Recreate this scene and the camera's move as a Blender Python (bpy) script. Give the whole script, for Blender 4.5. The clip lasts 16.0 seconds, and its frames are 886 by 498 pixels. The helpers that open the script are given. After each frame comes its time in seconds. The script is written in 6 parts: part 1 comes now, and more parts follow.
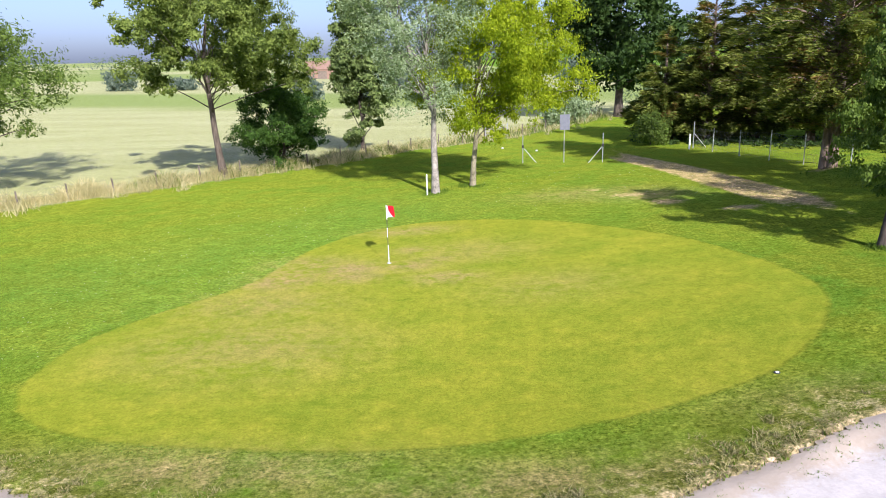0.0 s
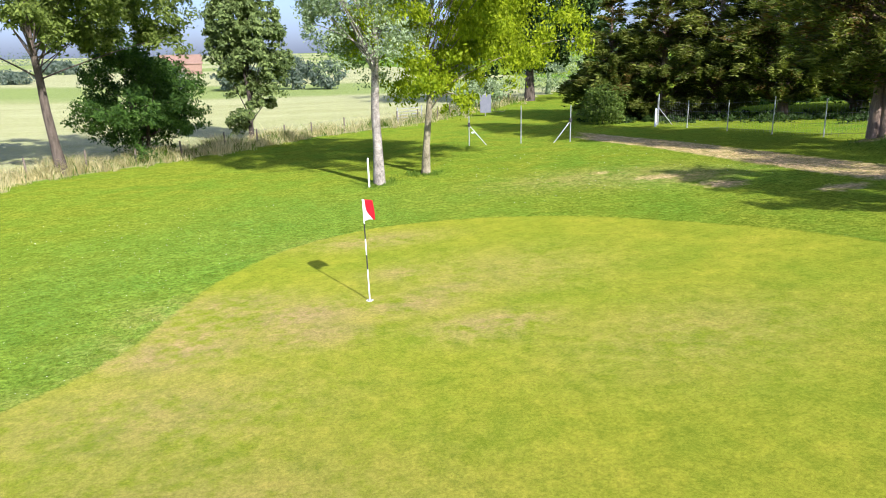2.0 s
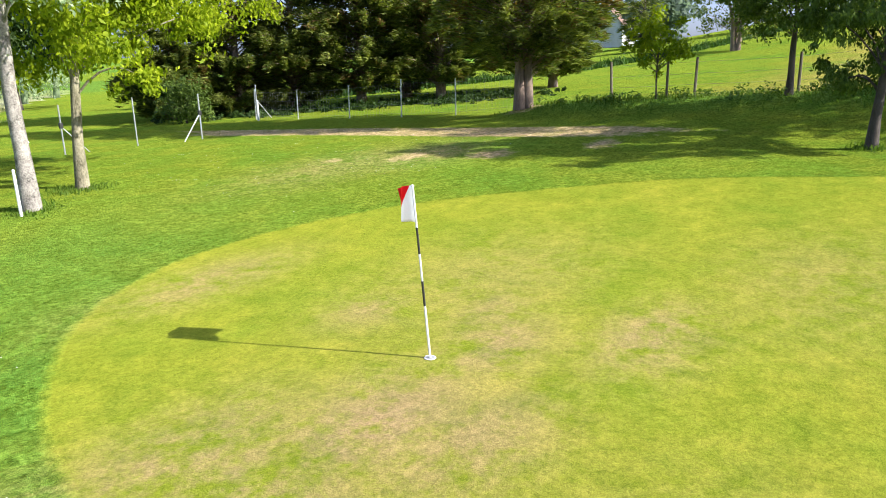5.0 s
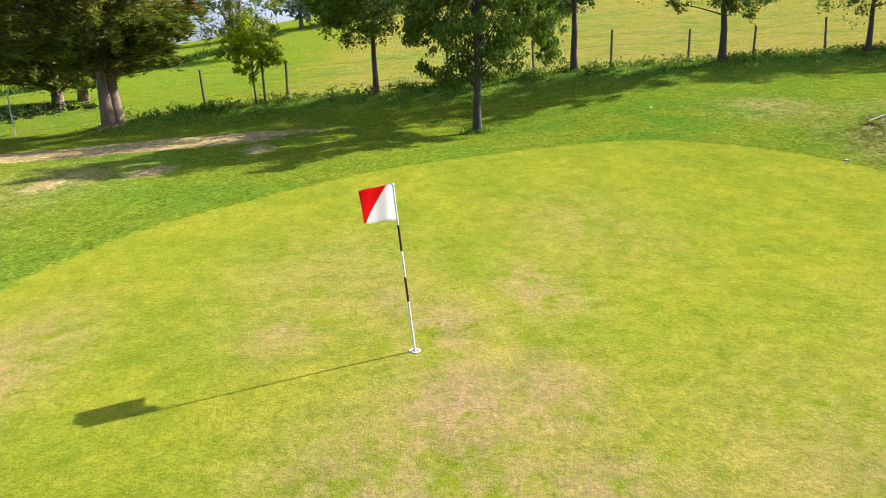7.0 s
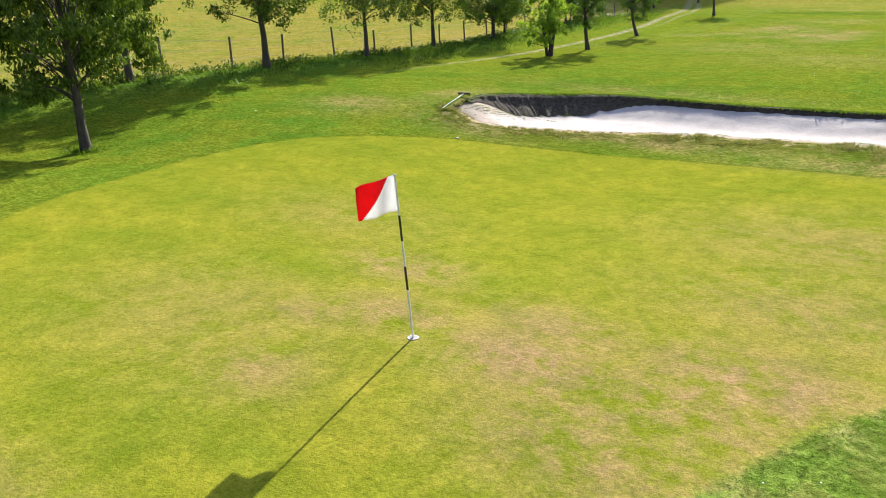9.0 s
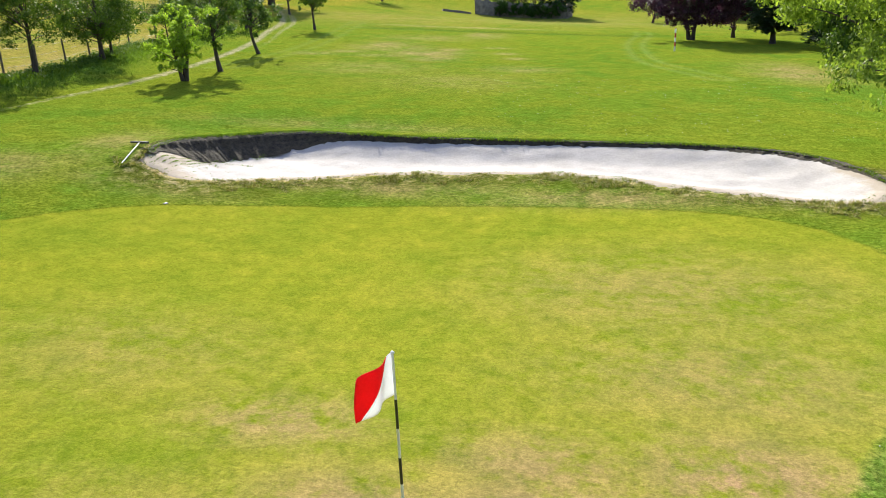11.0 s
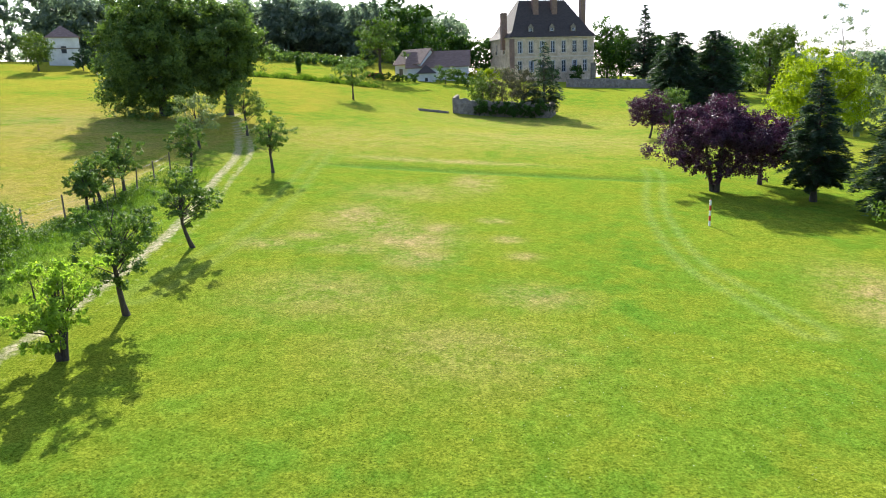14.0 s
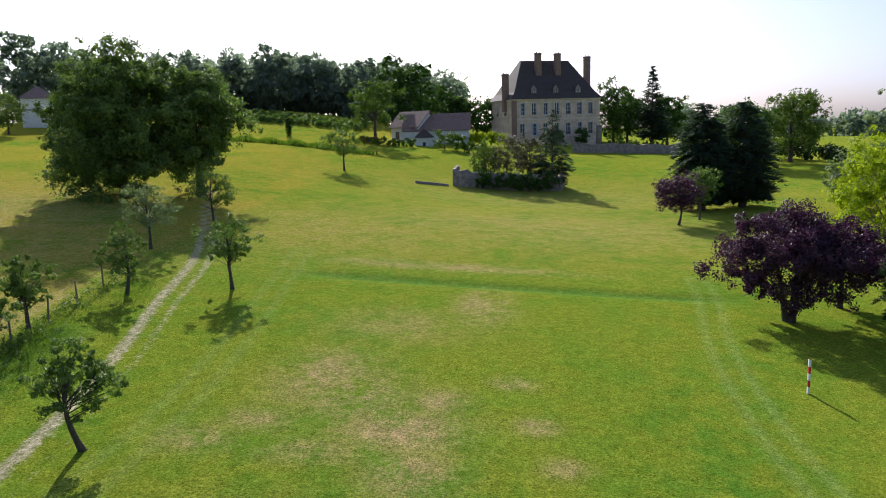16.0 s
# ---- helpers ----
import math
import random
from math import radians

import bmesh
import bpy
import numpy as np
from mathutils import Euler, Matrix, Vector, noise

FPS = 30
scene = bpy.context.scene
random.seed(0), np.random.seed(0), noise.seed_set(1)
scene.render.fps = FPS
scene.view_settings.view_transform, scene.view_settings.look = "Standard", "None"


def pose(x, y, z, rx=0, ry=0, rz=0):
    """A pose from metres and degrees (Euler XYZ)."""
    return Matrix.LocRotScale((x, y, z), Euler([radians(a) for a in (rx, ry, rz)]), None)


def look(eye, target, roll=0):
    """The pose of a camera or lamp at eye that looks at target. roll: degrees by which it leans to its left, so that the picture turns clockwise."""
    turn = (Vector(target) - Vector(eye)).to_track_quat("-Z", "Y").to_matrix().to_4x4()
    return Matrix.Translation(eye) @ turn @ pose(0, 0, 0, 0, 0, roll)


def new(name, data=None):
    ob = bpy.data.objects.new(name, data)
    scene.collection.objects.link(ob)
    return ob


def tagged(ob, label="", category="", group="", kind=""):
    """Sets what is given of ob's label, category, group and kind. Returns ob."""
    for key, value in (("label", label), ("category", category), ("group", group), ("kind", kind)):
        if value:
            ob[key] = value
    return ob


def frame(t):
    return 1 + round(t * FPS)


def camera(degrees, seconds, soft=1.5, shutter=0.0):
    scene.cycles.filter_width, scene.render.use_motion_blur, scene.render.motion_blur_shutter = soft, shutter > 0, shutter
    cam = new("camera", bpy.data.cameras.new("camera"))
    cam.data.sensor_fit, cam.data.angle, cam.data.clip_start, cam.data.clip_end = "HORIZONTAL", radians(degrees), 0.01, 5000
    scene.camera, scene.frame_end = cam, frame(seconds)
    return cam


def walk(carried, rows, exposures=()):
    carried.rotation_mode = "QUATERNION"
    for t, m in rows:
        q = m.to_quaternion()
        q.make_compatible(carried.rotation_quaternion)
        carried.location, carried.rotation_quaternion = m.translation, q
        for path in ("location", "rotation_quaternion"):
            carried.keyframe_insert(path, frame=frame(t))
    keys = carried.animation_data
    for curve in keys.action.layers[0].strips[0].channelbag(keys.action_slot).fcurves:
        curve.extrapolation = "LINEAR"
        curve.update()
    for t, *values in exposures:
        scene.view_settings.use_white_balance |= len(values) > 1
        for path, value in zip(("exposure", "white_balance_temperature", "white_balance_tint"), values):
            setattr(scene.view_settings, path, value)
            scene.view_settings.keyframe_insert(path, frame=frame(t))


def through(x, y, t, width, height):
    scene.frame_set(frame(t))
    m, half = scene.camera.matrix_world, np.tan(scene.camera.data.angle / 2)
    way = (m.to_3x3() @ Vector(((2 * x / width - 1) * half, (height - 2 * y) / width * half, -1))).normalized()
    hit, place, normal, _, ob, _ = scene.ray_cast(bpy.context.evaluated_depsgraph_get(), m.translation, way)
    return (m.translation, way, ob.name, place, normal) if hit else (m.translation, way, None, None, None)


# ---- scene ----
cam = camera(63.5, 16.0, 1.0)
PATH = [
    (0, (0.24, 0.374, 6.524), (0.221, 2.308, 6.014), -1.5),
    (0.5, (-0.505, 3.796, 5.884), (-0.448, 5.728, 5.371), -1.4),
    (1, (-1.167, 6.403, 5.355), (-1.032, 8.33, 4.839), -1.4),
    (1.5, (-1.843, 8.544, 4.851), (-1.614, 10.462, 4.334), -1.4),
    (2, (-2.626, 10.33, 4.485), (-2.29, 12.232, 3.965), -1.4),
    (2.5, (-3.533, 12.014, 4.245), (-3.052, 13.884, 3.724), -1.5),
    (3, (-4.60, 13.44, 4.075), (-3.932, 15.251, 3.552), -1.45),
    (3.2, (-4.92, 13.95, 4.01), (-4.18, 15.733, 3.485), -1.5),
    (5.3, (-7.91, 19.295, 3.217), (-6.259, 20.299, 2.702), -1.3),
    (5.5, (-8.17, 19.678, 3.241), (-6.457, 20.572, 2.724), -1.35),
    (6, (-8.804, 20.713, 3.33), (-6.967, 21.304, 2.805), -1.5),
    (6.5, (-9.139, 21.952, 3.32), (-7.226, 22.202, 2.791), -1.8),
    (7, (-9.247, 23.255, 3.289), (-7.321, 23.146, 2.759), -2.1),
    (7.5, (-8.997, 24.559, 3.184), (-7.127, 24.087, 2.654), -2.3),
    (8, (-8.661, 25.892, 3.207), (-6.915, 25.077, 2.669), -2.7),
    (8.5, (-8.107, 27.241, 3.285), (-6.55, 26.113, 2.733), -2.7),
    (9, (-7.25, 28.431, 3.313), (-5.934, 27.033, 2.752), -2.8),
    (9.5, (-6.242, 29.334, 3.314), (-5.224, 27.709, 2.745), -2.9),
    (9.7, (-5.814, 29.587, 3.308), (-4.929, 27.888, 2.735), -2.7),
    (11.8, (-2.292, 26.157, 6.487), (-2.006, 24.272, 5.883), -2.4),
    (12, (-2.186, 25.36, 7.129), (-1.899, 23.474, 6.527), -2.4),
    (12.5, (-1.865, 22.984, 8.492), (-1.578, 21.093, 7.906), -2.5),
    (13, (-1.433, 20.642, 9.457), (-1.15, 18.742, 8.9), -2.3),
    (13.5, (-0.959, 18.162, 10.299), (-0.679, 16.249, 9.788), -2.2),
    (14, (-0.401, 15.552, 11.119), (-0.123, 13.625, 10.661), -2.1),
    (14.5, (0.172, 12.675, 11.976), (0.446, 10.737, 11.568), -1.9),
    (15, (0.632, 9.569, 12.821), (0.904, 7.623, 12.453), -1.9),
    (15.5, (1.024, 6.631, 13.469), (1.296, 4.68, 13.122), -1.8),
    (16, (1.448, 3.204, 14.086), (1.717, 1.249, 13.761), -1.8),
]
EXPOSURES = [(0.0, 0.8, 5850, 19), (1.5, 0.92, 5850, 17), (3.0, 1.0, 5850, 15), (5.5, 1.16, 6050, 12), (6.5, 1.16, 6400, 11), (8.0, 1.05, 6450, 12), (9.5, 0.97, 6500, 12), (12.0, 0.98, 6350, 5), (13.0, 1.04, 6200, 6), (14.0, 1.33, 6150, 9), (15.0, 0.88, 6000, 13), (16.0, 0.5, 6000, 15)]
walk(cam, [(t, look(eye, target, roll)) for t, eye, target, roll in PATH], EXPOSURES)

# ---- daylight ----
SUN_ELEV, SUN_AZ = 31.5, -69.0            # degrees; azimuth counted from +x towards +y
SUN_DIR = Vector((math.cos(radians(SUN_AZ)) * math.cos(radians(SUN_ELEV)), math.sin(radians(SUN_AZ)) * math.cos(radians(SUN_ELEV)), math.sin(radians(SUN_ELEV))))
world = bpy.data.worlds.new("sky")
scene.world = world
world.use_nodes = True
wn = world.node_tree.nodes
sky = wn.new("ShaderNodeTexSky")
sky.sky_type = "NISHITA"
sky.sun_disc = False
sky.sun_elevation = radians(SUN_ELEV)
sky.sun_rotation = math.atan2(SUN_DIR.x, SUN_DIR.y)
sky.air_density, sky.dust_density, sky.ozone_density = 0.75, 2.4, 2.0
wn["Background"].inputs["Strength"].default_value = 0.098
balance = wn.new("ShaderNodeMix")
balance.data_type, balance.blend_type = "RGBA", "MULTIPLY"
balance.inputs[0].default_value, balance.inputs[7].default_value = 1.0, (0.97, 0.975, 1.13, 1)
world.node_tree.links.new(sky.outputs[0], balance.inputs[6])
veil = wn.new("ShaderNodeMix")                # a thin even veil of high haze over the whole sky
veil.data_type, veil.blend_type = "RGBA", "ADD"
veil.inputs[0].default_value, veil.inputs[7].default_value = 1.0, (0.62, 0.70, 0.88, 1)
world.node_tree.links.new(balance.outputs[2], veil.inputs[6])
world.node_tree.links.new(veil.outputs[2], wn["Background"].inputs["Color"])
sun = new("sun", bpy.data.lights.new("sun", "SUN"))
sun.data.energy, sun.data.angle, sun.data.color = 5.0, radians(0.55), (1.0, 0.93, 0.80)
sun.matrix_world = look(SUN_DIR * 200, (0, 0, 0))


# ---- materials ----
def material(name):
    m = bpy.data.materials.new(name)
    m.use_nodes = True
    return m, m.node_tree.nodes, m.node_tree.links, m.node_tree.nodes["Principled BSDF"]


def node(nodes, kind, **values):
    n = nodes.new(kind)
    for key, value in values.items():
        n.inputs[key].default_value = value
    return n


def ramp(nodes, links, source, stops):
    r = nodes.new("ShaderNodeValToRGB")
    el = r.color_ramp.elements
    while len(el) < len(stops):
        el.new(0.5)
    for e, (p, c) in zip(el, stops):
        e.position, e.color = p, (*c, 1) if len(c) == 3 else c
    links.new(source, r.inputs[0])
    return r.outputs[0]


def mixed(nodes, links, factor, a, b, mode="MIX"):
    m = nodes.new("ShaderNodeMix")
    m.data_type, m.blend_type = "RGBA", mode
    for socket, value in ((m.inputs[0], factor), (m.inputs[6], a), (m.inputs[7], b)):
        if isinstance(value, bpy.types.NodeSocket):
            links.new(value, socket)
        elif isinstance(value, tuple):
            socket.default_value = (*value, 1)
        else:
            socket.default_value = value
    return m.outputs[2]


def maths(nodes, links, op, a, b=0.0, c=0.0, clamp=False):
    m = nodes.new("ShaderNodeMath")
    m.operation, m.use_clamp = op, clamp
    for socket, value in zip(m.inputs, (a, b, c)):
        if isinstance(value, bpy.types.NodeSocket):
            links.new(value, socket)
        else:
            socket.default_value = value
    return m.outputs[0]


def noise_of(nodes, links, scale, detail=4.0, rough=0.55, stretch=None, distort=0.0):
    co = nodes.new("ShaderNodeTexCoord").outputs["Object"]
    if stretch:
        mp = nodes.new("ShaderNodeMapping")
        mp.inputs["Scale"].default_value = stretch
        links.new(co, mp.inputs[0])
        co = mp.outputs[0]
    n = node(nodes, "ShaderNodeTexNoise", Scale=scale, Detail=detail, Roughness=rough, Distortion=distort)
    links.new(co, n.inputs["Vector"])
    return n.outputs["Fac"]


def bumped(nodes, links, bsdf, height, strength=0.5, distance=0.02):
    b = node(nodes, "ShaderNodeBump", Strength=strength, Distance=distance)
    links.new(height, b.inputs["Height"])
    links.new(b.outputs[0], bsdf.inputs["Normal"])


def plain(name, dark, light, scale=6.0, rough=0.8, metal=0.0, bump=0.3, distance=0.01, stretch=None, fine=8.0):
    """A surface with broad stains and fine grain between two colours."""
    m, n, l, b = material(name)
    broad = noise_of(n, l, scale, 5, 0.6, stretch)
    grain = noise_of(n, l, scale * fine, 3, 0.6, stretch)
    both = maths(n, l, "ADD", maths(n, l, "MULTIPLY", broad, 0.65), maths(n, l, "MULTIPLY", grain, 0.35))
    l.new(ramp(n, l, both, [(0.33, dark), (0.67, light)]), b.inputs["Base Color"])
    b.inputs["Roughness"].default_value, b.inputs["Metallic"].default_value = rough, metal
    bumped(n, l, b, both, bump, distance)
    return m


def leafy(name, dark, light, through=0.30, rough=0.55, tint=(1.25, 1.35, 0.5)):
    """Leaves: every leaf has a shade of its own, and light comes through."""
    m, n, l, b = material(name)
    isl = n.new("ShaderNodeNewGeometry").outputs["Random Per Island"]
    patch = noise_of(n, l, 0.7, 3)
    f = maths(n, l, "ADD", maths(n, l, "MULTIPLY", isl, 0.42), maths(n, l, "MULTIPLY", patch, 0.58))
    colour = ramp(n, l, f, [(0.22, dark), (0.78, light)])
    l.new(colour, b.inputs["Base Color"])
    b.inputs["Roughness"].default_value = rough
    b.inputs["Specular IOR Level"].default_value = 0.12
    tr = n.new("ShaderNodeBsdfTranslucent")
    l.new(mixed(n, l, 1.0, colour, tint, "MULTIPLY"), tr.inputs["Color"])
    mx = n.new("ShaderNodeMixShader")
    mx.inputs[0].default_value = through
    l.new(b.outputs[0], mx.inputs[1])
    l.new(tr.outputs[0], mx.inputs[2])
    l.new(mx.outputs[0], n["Material Output"].inputs["Surface"])
    return m


def turf():
    """The ground: fairway, putting green, hay field, bare track and dry patches by the masks of the sheet."""
    m, n, l, b = material("turf")
    a1 = n.new("ShaderNodeVertexColor")
    a1.layer_name = "zones"
    s1 = n.new("ShaderNodeSeparateColor")
    l.new(a1.outputs[0], s1.inputs[0])
    a2 = n.new("ShaderNodeVertexColor")
    a2.layer_name = "wear"
    s2 = n.new("ShaderNodeSeparateColor")
    l.new(a2.outputs[0], s2.inputs[0])
    broad = noise_of(n, l, 0.09, 5, 0.6, None, 0.4)
    mid = noise_of(n, l, 0.55, 5, 0.65)
    small = noise_of(n, l, 3.5, 5, 0.7)
    fine = noise_of(n, l, 22.0, 4, 0.75)
    blades = noise_of(n, l, 75.0, 3, 0.7)
    grain = maths(n, l, "ADD", maths(n, l, "MULTIPLY", fine, 0.55), maths(n, l, "MULTIPLY", blades, 0.45))
    # fairway
    fair = ramp(n, l, broad, [(0.32, FAIR_A), (0.5, FAIR_B), (0.7, FAIR_C)])
    fair = mixed(n, l, ramp(n, l, mid, [(0.42, (0, 0, 0)), (0.60, (0.8, 0.8, 0.8))]), fair, FAIR_D)
    clover_noise = noise_of(n, l, 1.1, 6, 0.7, None, 0.4)
    # lush, uncut strips
    fair = mixed(n, l, maths(n, l, "MULTIPLY", a1.outputs[1], ramp(n, l, maths(n, l, "ADD", maths(n, l, "MULTIPLY", broad, 0.6), maths(n, l, "MULTIPLY", mid, 0.4)), [(0.36, (0, 0, 0)), (0.62, (1, 1, 1))])), fair, GOLD)
    fair = mixed(n, l, maths(n, l, "MULTIPLY", s2.outputs[1], 0.85), fair, LUSH)
    a3 = n.new("ShaderNodeVertexColor")
    a3.layer_name = "laid"
    s3 = n.new("ShaderNodeSeparateColor")
    l.new(a3.outputs[0], s3.inputs[0])
    fair = mixed(n, l, s3.outputs[0], fair, LAID)
    # dry, worn patches
    dryness = maths(n, l, "MULTIPLY", s2.outputs[0], ramp(n, l, maths(n, l, "ADD", maths(n, l, "MULTIPLY", mid, 0.55), maths(n, l, "MULTIPLY", small, 0.45)), [(0.38, (0, 0, 0)), (0.56, (1, 1, 1))]))
    fair = mixed(n, l, dryness, fair, DRY)
    # putting green
    gr = ramp(n, l, mid, [(0.3, GREEN_A), (0.55, GREEN_B), (0.8, GREEN_C)])
    gr = mixed(n, l, ramp(n, l, broad, [(0.35, (0, 0, 0)), (0.7, (0.5, 0.5, 0.5))]), gr, GREEN_D)
    gr = mixed(n, l, maths(n, l, "MULTIPLY", s2.outputs[0], ramp(n, l, maths(n, l, "ADD", maths(n, l, "MULTIPLY", small, 0.5), maths(n, l, "MULTIPLY", mid, 0.5)), [(0.40, (0, 0, 0)), (0.53, (0.95, 0.95, 0.95))])), gr, GREEN_DRY)
    mott = noise_of(n, l, 1.3, 7, 0.72, None, 0.5)
    gr = mixed(n, l, 1.0, gr, ramp(n, l, mott, [(0.34, (0.80, 0.86, 0.86)), (0.5, (1, 1, 1)), (0.68, (1.16, 1.08, 1.2))]), "MULTIPLY")
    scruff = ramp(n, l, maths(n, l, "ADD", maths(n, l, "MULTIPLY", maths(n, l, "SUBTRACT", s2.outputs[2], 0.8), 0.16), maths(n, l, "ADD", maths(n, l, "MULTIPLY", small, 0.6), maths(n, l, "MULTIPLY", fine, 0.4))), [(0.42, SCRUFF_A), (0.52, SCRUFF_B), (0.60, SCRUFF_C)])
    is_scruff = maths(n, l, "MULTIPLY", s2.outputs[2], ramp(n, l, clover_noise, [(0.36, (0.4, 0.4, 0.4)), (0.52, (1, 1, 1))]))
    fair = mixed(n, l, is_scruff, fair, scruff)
    fair = mixed(n, l, maths(n, l, "MULTIPLY", a2.outputs[1], ramp(n, l, clover_noise, [(0.48, (0, 0, 0)), (0.56, (0.6, 0.6, 0.6))])), fair, CLOVER)
    edge = maths(n, l, "ADD", s1.outputs[0], maths(n, l, "MULTIPLY", maths(n, l, "SUBTRACT", small, 0.5), 0.06))
    is_green = ramp(n, l, edge, [(0.482, (0, 0, 0)), (0.518, (1, 1, 1))])
    colour = mixed(n, l, is_green, fair, gr)
    # hay field
    hay = ramp(n, l, noise_of(n, l, 0.12, 6, 0.65, (0.35, 1.6, 1)), [(0.3, HAY_A), (0.7, HAY_B)])
    hay = mixed(n, l, maths(n, l, "MULTIPLY", s2.outputs[1], 1.0), hay, HAY_GREEN)
    is_field = ramp(n, l, maths(n, l, "ADD", s1.outputs[1], maths(n, l, "MULTIPLY", maths(n, l, "SUBTRACT", small, 0.5), 0.2)), [(0.42, (0, 0, 0)), (0.58, (1, 1, 1))])
    colour = mixed(n, l, is_field, colour, hay)
    # bare earth
    bare = ramp(n, l, small, [(0.3, EARTH_A), (0.7, EARTH_B)])
    bare = mixed(n, l, s3.outputs[1], bare, ramp(n, l, small, [(0.3, (0.30, 0.20, 0.11)), (0.7, (0.60, 0.43, 0.27))]))
    is_bare = ramp(n, l, maths(n, l, "ADD", s1.outputs[2], maths(n, l, "MULTIPLY", maths(n, l, "SUBTRACT", small, 0.5), 0.7)), [(0.45, (0, 0, 0)), (0.75, (1, 1, 1))])
    colour = mixed(n, l, is_bare, colour, bare)
    # grain of the blades
    colour = mixed(n, l, maths(n, l, "SUBTRACT", 1.0, maths(n, l, "MULTIPLY", is_green, 0.3)), colour, mixed(n, l, 1.0, colour, ramp(n, l, grain, [(0.39, (0.58, 0.62, 0.56)), (0.61, (1.38, 1.34, 1.28))]), "MULTIPLY"))
    colour = mixed(n, l, 1.0, colour, ramp(n, l, small, [(0.34, (0.84, 0.88, 0.84)), (0.66, (1.16, 1.12, 1.14))]), "MULTIPLY")
    clumps = noise_of(n, l, 1.9, 7, 0.78, None, 0.3)
    rough_turf = maths(n, l, "SUBTRACT", 1.0, maths(n, l, "MAXIMUM", maths(n, l, "MULTIPLY", is_green, 0.75), maths(n, l, "MULTIPLY", is_field, 0.6)))
    tufts = noise_of(n, l, 10.0, 3, 0.65, None, 0.2)
    colour = mixed(n, l, rough_turf, colour, mixed(n, l, 1.0, colour, ramp(n, l, tufts, [(0.40, (0.66, 0.71, 0.64)), (0.60, (1.26, 1.23, 1.23))]), "MULTIPLY"))
    colour = mixed(n, l, rough_turf, colour, mixed(n, l, 1.0, colour, ramp(n, l, clumps, [(0.38, (0.74, 0.80, 0.72)), (0.62, (1.25, 1.19, 1.25))]), "MULTIPLY"))
    specks = noise_of(n, l, 13.0, 2, 0.5, None, 0.6)
    colour = mixed(n, l, maths(n, l, "MULTIPLY", rough_turf, ramp(n, l, clover_noise, [(0.40, (0.35, 0.35, 0.35)), (0.55, (1, 1, 1))])), colour, mixed(n, l, 1.0, colour, ramp(n, l, specks, [(0.36, (0.42, 0.50, 0.52)), (0.46, (1, 1, 1)), (0.62, (1.0, 1.0, 1.0)), (0.70, (1.35, 1.3, 1.5))]), "MULTIPLY"))
    l.new(colour, b.inputs["Base Color"])
    b.inputs["Roughness"].default_value = 1.0
    b.inputs["Specular IOR Level"].default_value = 0.0
    b.inputs["Diffuse Roughness"].default_value = 0.0
    b.inputs["Sheen Weight"].default_value, b.inputs["Sheen Roughness"].default_value = 0.26, 0.45
    b.inputs["Sheen Tint"].default_value = (0.50, 0.58, 0.05, 1)
    lift = maths(n, l, "ADD", maths(n, l, "MULTIPLY", grain, 0.75), maths(n, l, "ADD", maths(n, l, "MULTIPLY", small, 0.3), maths(n, l, "MULTIPLY", tufts, 0.5)))
    rough_zone = maths(n, l, "SUBTRACT", 1.0, maths(n, l, "MULTIPLY", is_green, 0.6))
    bumped(n, l, b, maths(n, l, "MULTIPLY", lift, rough_zone), 0.7, 0.09)
    return m


FAIR_A, FAIR_B, FAIR_C, FAIR_D = (0.060, 0.160, 0.017), (0.105, 0.185, 0.018), (0.152, 0.197, 0.02), (0.162, 0.2, 0.02)
LUSH, DRY, GOLD, LAID = (0.055, 0.172, 0.032), (0.34, 0.245, 0.14), (0.235, 0.20, 0.03), (0.20, 0.27, 0.09)
GREEN_A, GREEN_B, GREEN_C, GREEN_D, GREEN_DRY = (0.13, 0.188, 0.016), (0.195, 0.222, 0.02), (0.265, 0.26, 0.03), (0.235, 0.232, 0.02), (0.29, 0.195, 0.11)
HAY_A, HAY_B, HAY_GREEN = (0.30, 0.30, 0.185), (0.40, 0.39, 0.27), (0.19, 0.245, 0.11)
EARTH_A, EARTH_B = (0.23, 0.20, 0.14), (0.44, 0.39, 0.30)
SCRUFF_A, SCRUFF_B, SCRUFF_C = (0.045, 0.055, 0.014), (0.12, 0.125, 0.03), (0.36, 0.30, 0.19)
CLOVER = (0.115, 0.24, 0.03)
TURF = turf()
SAND = plain("bunker sand", (0.36, 0.335, 0.315), (0.50, 0.472, 0.452), 1.6, 0.95, 0, 0.9, 0.035, None, 9)
sand_nodes, sand_links = SAND.node_tree.nodes, SAND.node_tree.links
silt = sand_nodes.new("ShaderNodeVertexColor")
silt.layer_name = "silt"
blot = ramp(sand_nodes, sand_links, maths(sand_nodes, sand_links, "ADD", silt.outputs[1], maths(sand_nodes, sand_links, "MULTIPLY", maths(sand_nodes, sand_links, "SUBTRACT", noise_of(sand_nodes, sand_links, 2.6, 6, 0.75), 0.5), 1.5)), [(0.38, (0, 0, 0)), (0.8, (0.6, 0.6, 0.6))])
clean = sand_nodes["Principled BSDF"].inputs["Base Color"].links[0].from_socket
sand_links.new(mixed(sand_nodes, sand_links, blot, clean, (0.32, 0.245, 0.15)), sand_nodes["Principled BSDF"].inputs["Base Color"])
SOIL = plain("dark soil", (0.012, 0.010, 0.006), (0.085, 0.068, 0.042), 7, 0.95, 0, 0.8, 0.05)
BARK = plain("rough grey bark", (0.042, 0.032, 0.024), (0.15, 0.12, 0.092), 3, 0.95, 0, 1.0, 0.04, (3, 3, 0.6))
